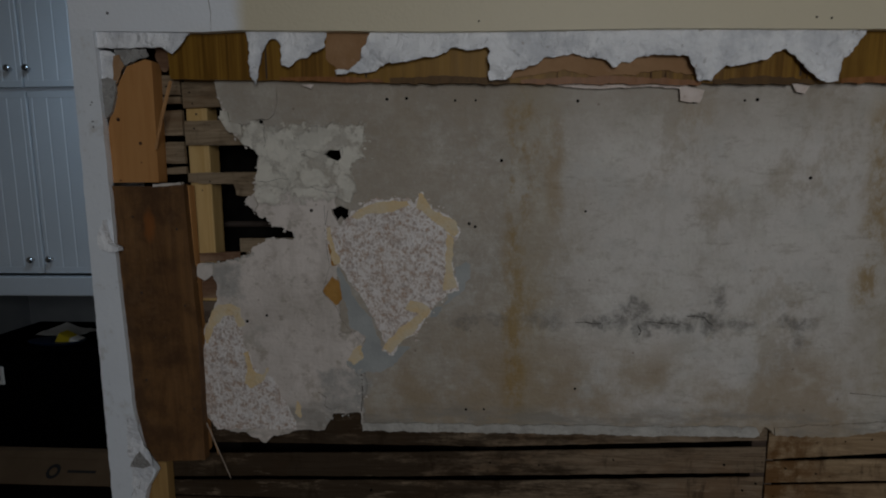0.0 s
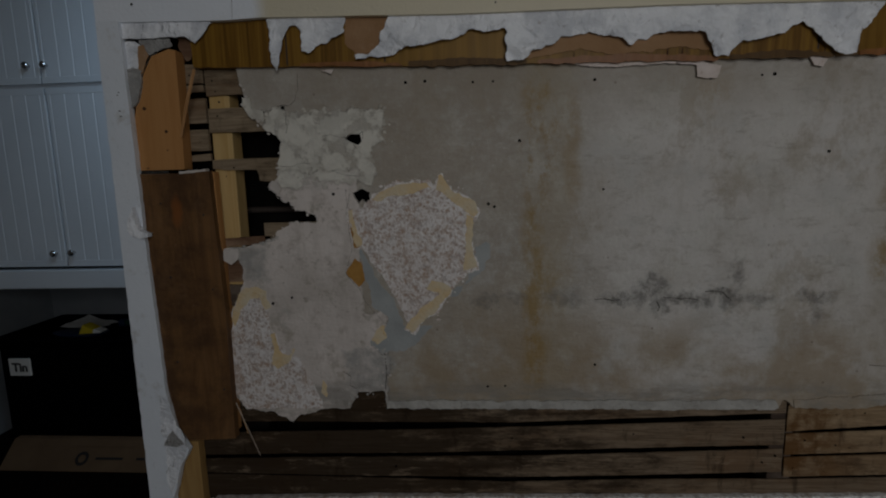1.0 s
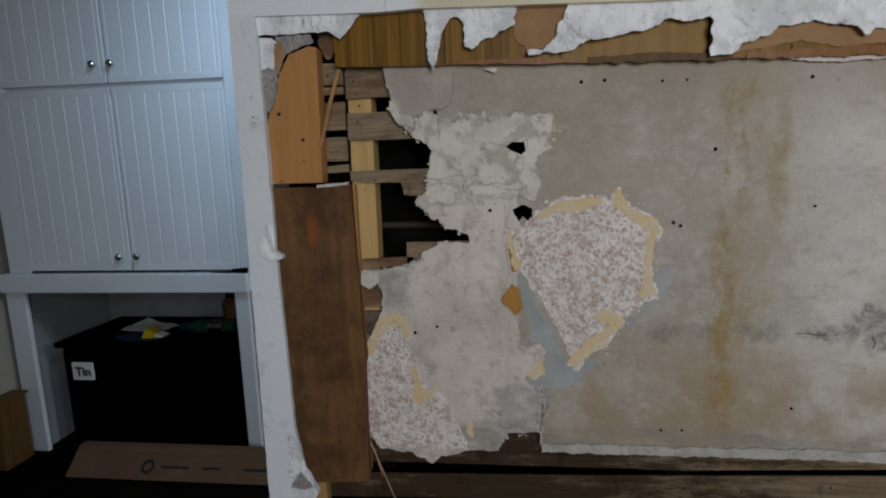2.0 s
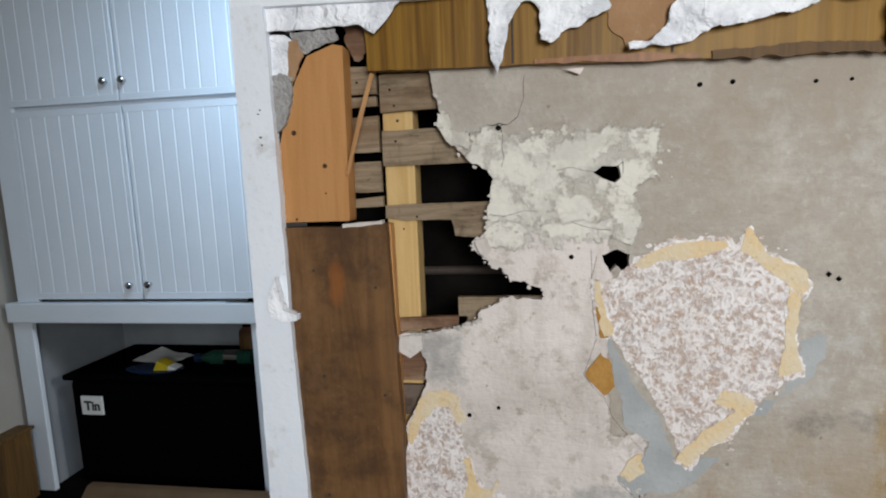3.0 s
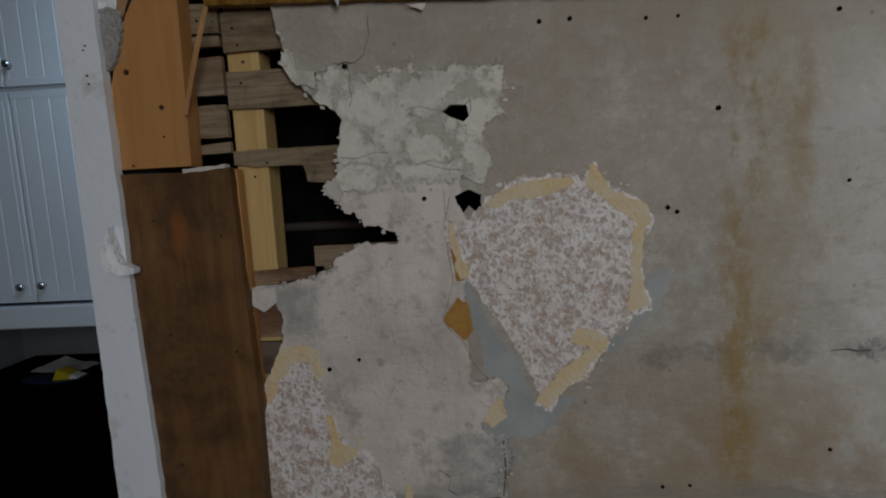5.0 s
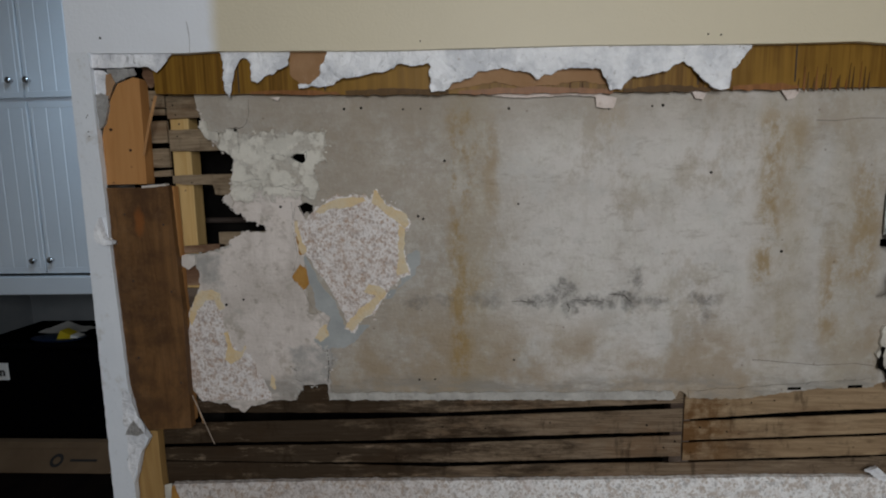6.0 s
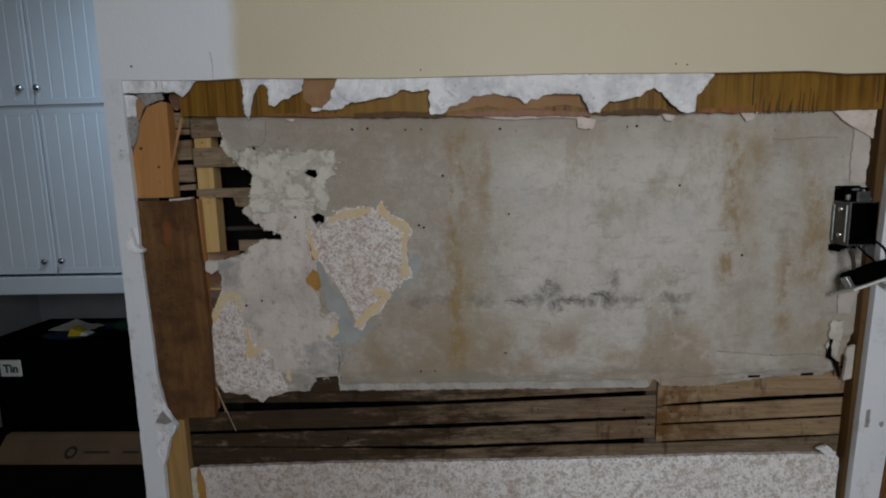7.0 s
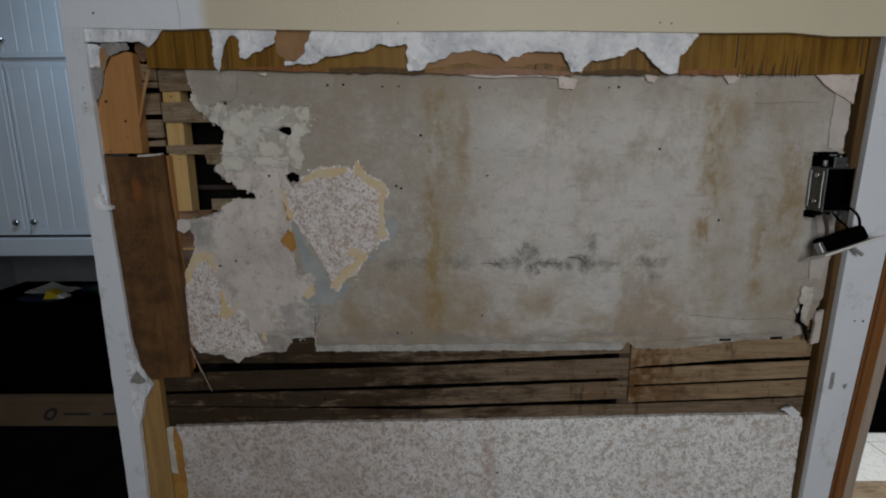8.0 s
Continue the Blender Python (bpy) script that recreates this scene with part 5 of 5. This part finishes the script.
font.body, font.size, font.extrude, font.offset, font.align_x = "Tin", 0.066, 0.0006, 0.0022, "CENTER"
tmp = new("tmp", font)
letters = bpy.data.meshes.new_from_object(tmp.evaluated_get(bpy.context.evaluated_depsgraph_get()))
bpy.data.objects.remove(tmp)
letters.materials.append(INK)
text = new("lettering", letters)
text.parent = store
text.matrix_world = pose(-2.493, 2.5645, 0.437, 90, 0, 0)
scrap = bmesh.new()
bmesh.ops.create_grid(scrap, x_segments=10, y_segments=8, size=0.5)
for v in scrap.verts:
    x, y = v.co.x, v.co.y
    v.co = Vector((x * 0.25 + y * 0.04, y * 0.16 - x * 0.02, 0.012 + 0.05 * max(0.0, -x) * (0.4 + y) + 0.008 * noise.noise((x * 5, y * 5, 2))))
for f in scrap.faces:
    f.smooth = True
tagged(part("paper_sheet", scrap, PAPER), "crumpled white paper sheet on the black bin", "paper").matrix_world = pose(-2.25, 2.80, 0.619, 0, 0, -8)
wedge = thing("yellow_wedge", "bright yellow wedge with a white end on the tray", "wedge")
part("wedge_body", slab([(-0.055, 0), (0.02, 0.002), (0.025, 0.022), (-0.03, 0.048)], -0.03, 0.03), YELLOW_PLASTIC, wedge)
part("wedge_end", slab([(0.021, 0.002), (0.062, 0.004), (0.064, 0.010), (0.026, 0.022)], -0.028, 0.028), PAPER, wedge, "white end")
wedge.matrix_world = pose(-2.115, 2.64, 0.6315)
tray = thing("blue_tray", "shallow dark blue oval plastic tray on the bin", "tray")
for name, r, z0, z1 in (("tray_base", 0.92, 0.6185, 0.625), ("tray_rim", 1.0, 0.6255, 0.631)):
    dish = rod((0, 0, z0), (0, 0, z1), r * 0.94, r, 28)
    bmesh.ops.transform(dish, matrix=Matrix.Translation((-2.19, 2.65, 0)) @ Matrix.Diagonal((0.155, 0.075, 1, 1)), verts=dish.verts[:])
    part(name, dish, BLUE, tray)
bottle = thing("plastic_bottle", "clear green plastic bottle with a blue cap", "bottle")
part("bottle_body", joined(rod((-1.93, 2.74, 0.656), (-1.72, 2.76, 0.656), 0.037, 0.037, 20), rod((-1.99, 2.735, 0.656), (-1.93, 2.74, 0.656), 0.014, 0.037, 20)), GREEN, bottle)
part("cap", rod((-2.02, 2.733, 0.656), (-1.99, 2.735, 0.656), 0.022, 0.022, 16), BLUE, bottle, "blue cap")
part("wrapper", rod((-1.86, 2.7467, 0.656), (-1.79, 2.7533, 0.656), 0.0376, 0.0376, 20), CHROME, bottle, "pale shiny wrapper")
jar = thing("dark_jar", "dark brown jar with an amber label on the bin", "jar")
part("jar_body", joined(rod((-1.79, 2.87, 0.6185), (-1.79, 2.87, 0.76), 0.055, 0.055, 20), rod((-1.79, 2.87, 0.76), (-1.79, 2.87, 0.79), 0.055, 0.032, 20)), KNOT, jar)
part("jar_label", rod((-1.79, 2.87, 0.665), (-1.79, 2.87, 0.745), 0.0558, 0.0558, 20), BATTEN, jar, "dull amber label")
part("jar_cap", rod((-1.79, 2.87, 0.7905), (-1.79, 2.87, 0.815), 0.034, 0.034, 16), BLACK, jar)
carton = thing("cardboard_box", "flat brown cardboard box on the floor before the bin", "box")


def leaning(bm):
    """Tips a standing thing back against what is behind it."""
    for v in bm.verts:
        v.co.y += (v.co.z - FLOOR) * 1.05
    return bm


part("carton_body", leaning(block(-2.40, -1.33, 2.27, 2.305, FLOOR + 0.001, 0.150, 0.004)), CARD, carton)
part("carton_flap", leaning(block(-2.395, -1.335, 2.2665, 2.2695, 0.126, 0.149, 0.001)), CARD, carton)
ring = bmesh.new()
bmesh.ops.create_circle(ring, segments=20, radius=0.034, cap_ends=False)
edge = bmesh.ops.extrude_edge_only(ring, edges=ring.edges[:])["geom"]
for v in edge:
    if isinstance(v, bmesh.types.BMVert):
        v.co *= 0.55
mark = part("printed_mark", ring, INK, carton, "round printed mark")
mark.matrix_world = pose(-1.99, 2.3155, 0.0855, 46, 0, 0)
for x0, x1 in ((-1.92, -1.78), (-1.71, -1.62), (-1.50, -1.37)):
    part("printed_bar", leaning(block(x0, x1, 2.2685, 2.2698, 0.082, 0.090)), INK, carton)
tagged(part("wooden_crate", joined(block(-2.810, -2.735, 2.30, 2.45, FLOOR + 0.001, 0.385, 0.004), block(-2.815, -2.725, 2.29, 2.46, 0.3855, 0.40, 0.003)), BATTEN), "small brown wooden crate on the floor", "crate")

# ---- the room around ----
tagged(part("floor", block(-3.0, 3.4, 1.24, 3.4, FLOOR - 0.06, FLOOR), FLOORING), "near-black floor of the back room", "floor", kind="structure")
tagged(part("floor_front", block(-3.0, 3.4, -1.9, 1.2395, FLOOR - 0.06, FLOOR), FRONT_FLOOR), "worn grey floor of the front room", "floor", kind="structure")
# no roof window is known; the opening only houses the added lamp
tagged(part("ceiling", joined(block(-3.0, -1.25, -1.9, 3.4, 2.625, 2.70), block(-0.5, 3.4, -1.9, 3.4, 2.625, 2.70), block(-1.25, -0.5, -1.9, 1.237, 2.625, 2.70), block(-1.25, -0.5, 1.94, 3.4, 2.625, 2.70)), ROOM), "plain pale ceiling with an opening made for the added back-room lamp", "ceiling", kind="structure")
tagged(part("wall_west", block(-2.90, -2.82, -1.9, 3.3, FLOOR + 0.0005, 2.6245), ROOM), "pale painted wall beside the cupboard", "wall", kind="structure")
tagged(part("wall_back", joined(block(-2.8195, 1.3, 3.12, 3.2, FLOOR + 0.0005, 2.6245), block(1.3, 3.3, 2.76, 2.84, FLOOR + 0.0005, 2.6245), block(1.3, 1.38, 2.841, 3.2, FLOOR + 0.0005, 2.6245)), ROOM), "pale painted wall behind the cupboard", "wall", kind="structure")
tagged(part("wall_east", block(3.2, 3.28, -1.7495, 2.7595, FLOOR + 0.0005, 2.6245), ROOM), "pale painted end wall", "wall", kind="structure")
tagged(part("wall_south", joined(block(-2.8195, 0.02, -1.56, -1.46, FLOOR + 0.0005, 2.6245), block(1.02, 3.3, -1.56, -1.46, FLOOR + 0.0005, 2.6245), block(0.02, 1.02, -1.56, -1.46, FLOOR + 0.0005, 1.33), block(0.02, 1.02, -1.56, -1.46, 2.38, 2.6245)), ROOM),
       "pale painted wall with a window opening", "wall", kind="structure")
# unseen wall added behind the camera to hold window light off the cupboard
tagged(part("light_block_wall", block(-2.8195, -0.42, -0.78, -0.68, FLOOR + 0.0005, 2.6245), ROOM), "unseen wall added to block window light", "wall", kind="structure")
tagged(part("wall_pier", block(2.2, 3.1995, 1.08, 1.22, FLOOR + 0.0005, 2.6245), ROOM), "pale painted wall beyond the doorway", "wall", kind="structure")
tagged(part("wall_over_door", block(1.2605, 2.1995, 1.08, 1.22, 2.1, 2.6245), ROOM), "pale painted wall above the doorway", "wall", kind="structure")

# beyond the doorway
tiles = tagged(part("tiled_floor", block(1.5, 3.19, 1.5, 2.75, FLOOR + 0.0005, FLOOR + 0.004), IRON), "white square floor tiles with dark joints", "floor", kind="structure")
tile_mesh = mesh_of(block(0, 0.296, 0, 0.296, 0, 0.006, 0.0015), "tile", TILE)
for i in range(5):
    for j in range(4):
        ob = new("tile", tile_mesh)
        ob.parent = tiles
        ob.location = (1.55 + 0.3 * i, 1.52 + 0.3 * j, FLOOR + 0.0045)
tagged(part("white_skirting", block(1.6, 3.19, 2.70, 2.7595, FLOOR + 0.011, 0.7, 0.004), WHITE), "white painted panel at the back of the tiled room", "skirting")
tagged(part("black_case", block(2.1, 2.9, 2.19, 2.5, FLOOR + 0.011, 0.285, 0.01), BLACK), "black case on the white tiles beyond the doorway", "case")
# added lamp without a window, brightens the tiles beyond the doorway
unseen_lamp("unseen_lamp", (2.3, 1.75, 2.2), (2.0, 1.9, 0.2), 0.6, 0.6, 85, (0.95, 0.98, 1.0))
tagged(part("door_sill", block(1.29, 2.15, 1.1, 1.80, FLOOR + 0.0115, FLOOR + 0.03, 0.004), LATH), "worn wooden door sill", "door sill")
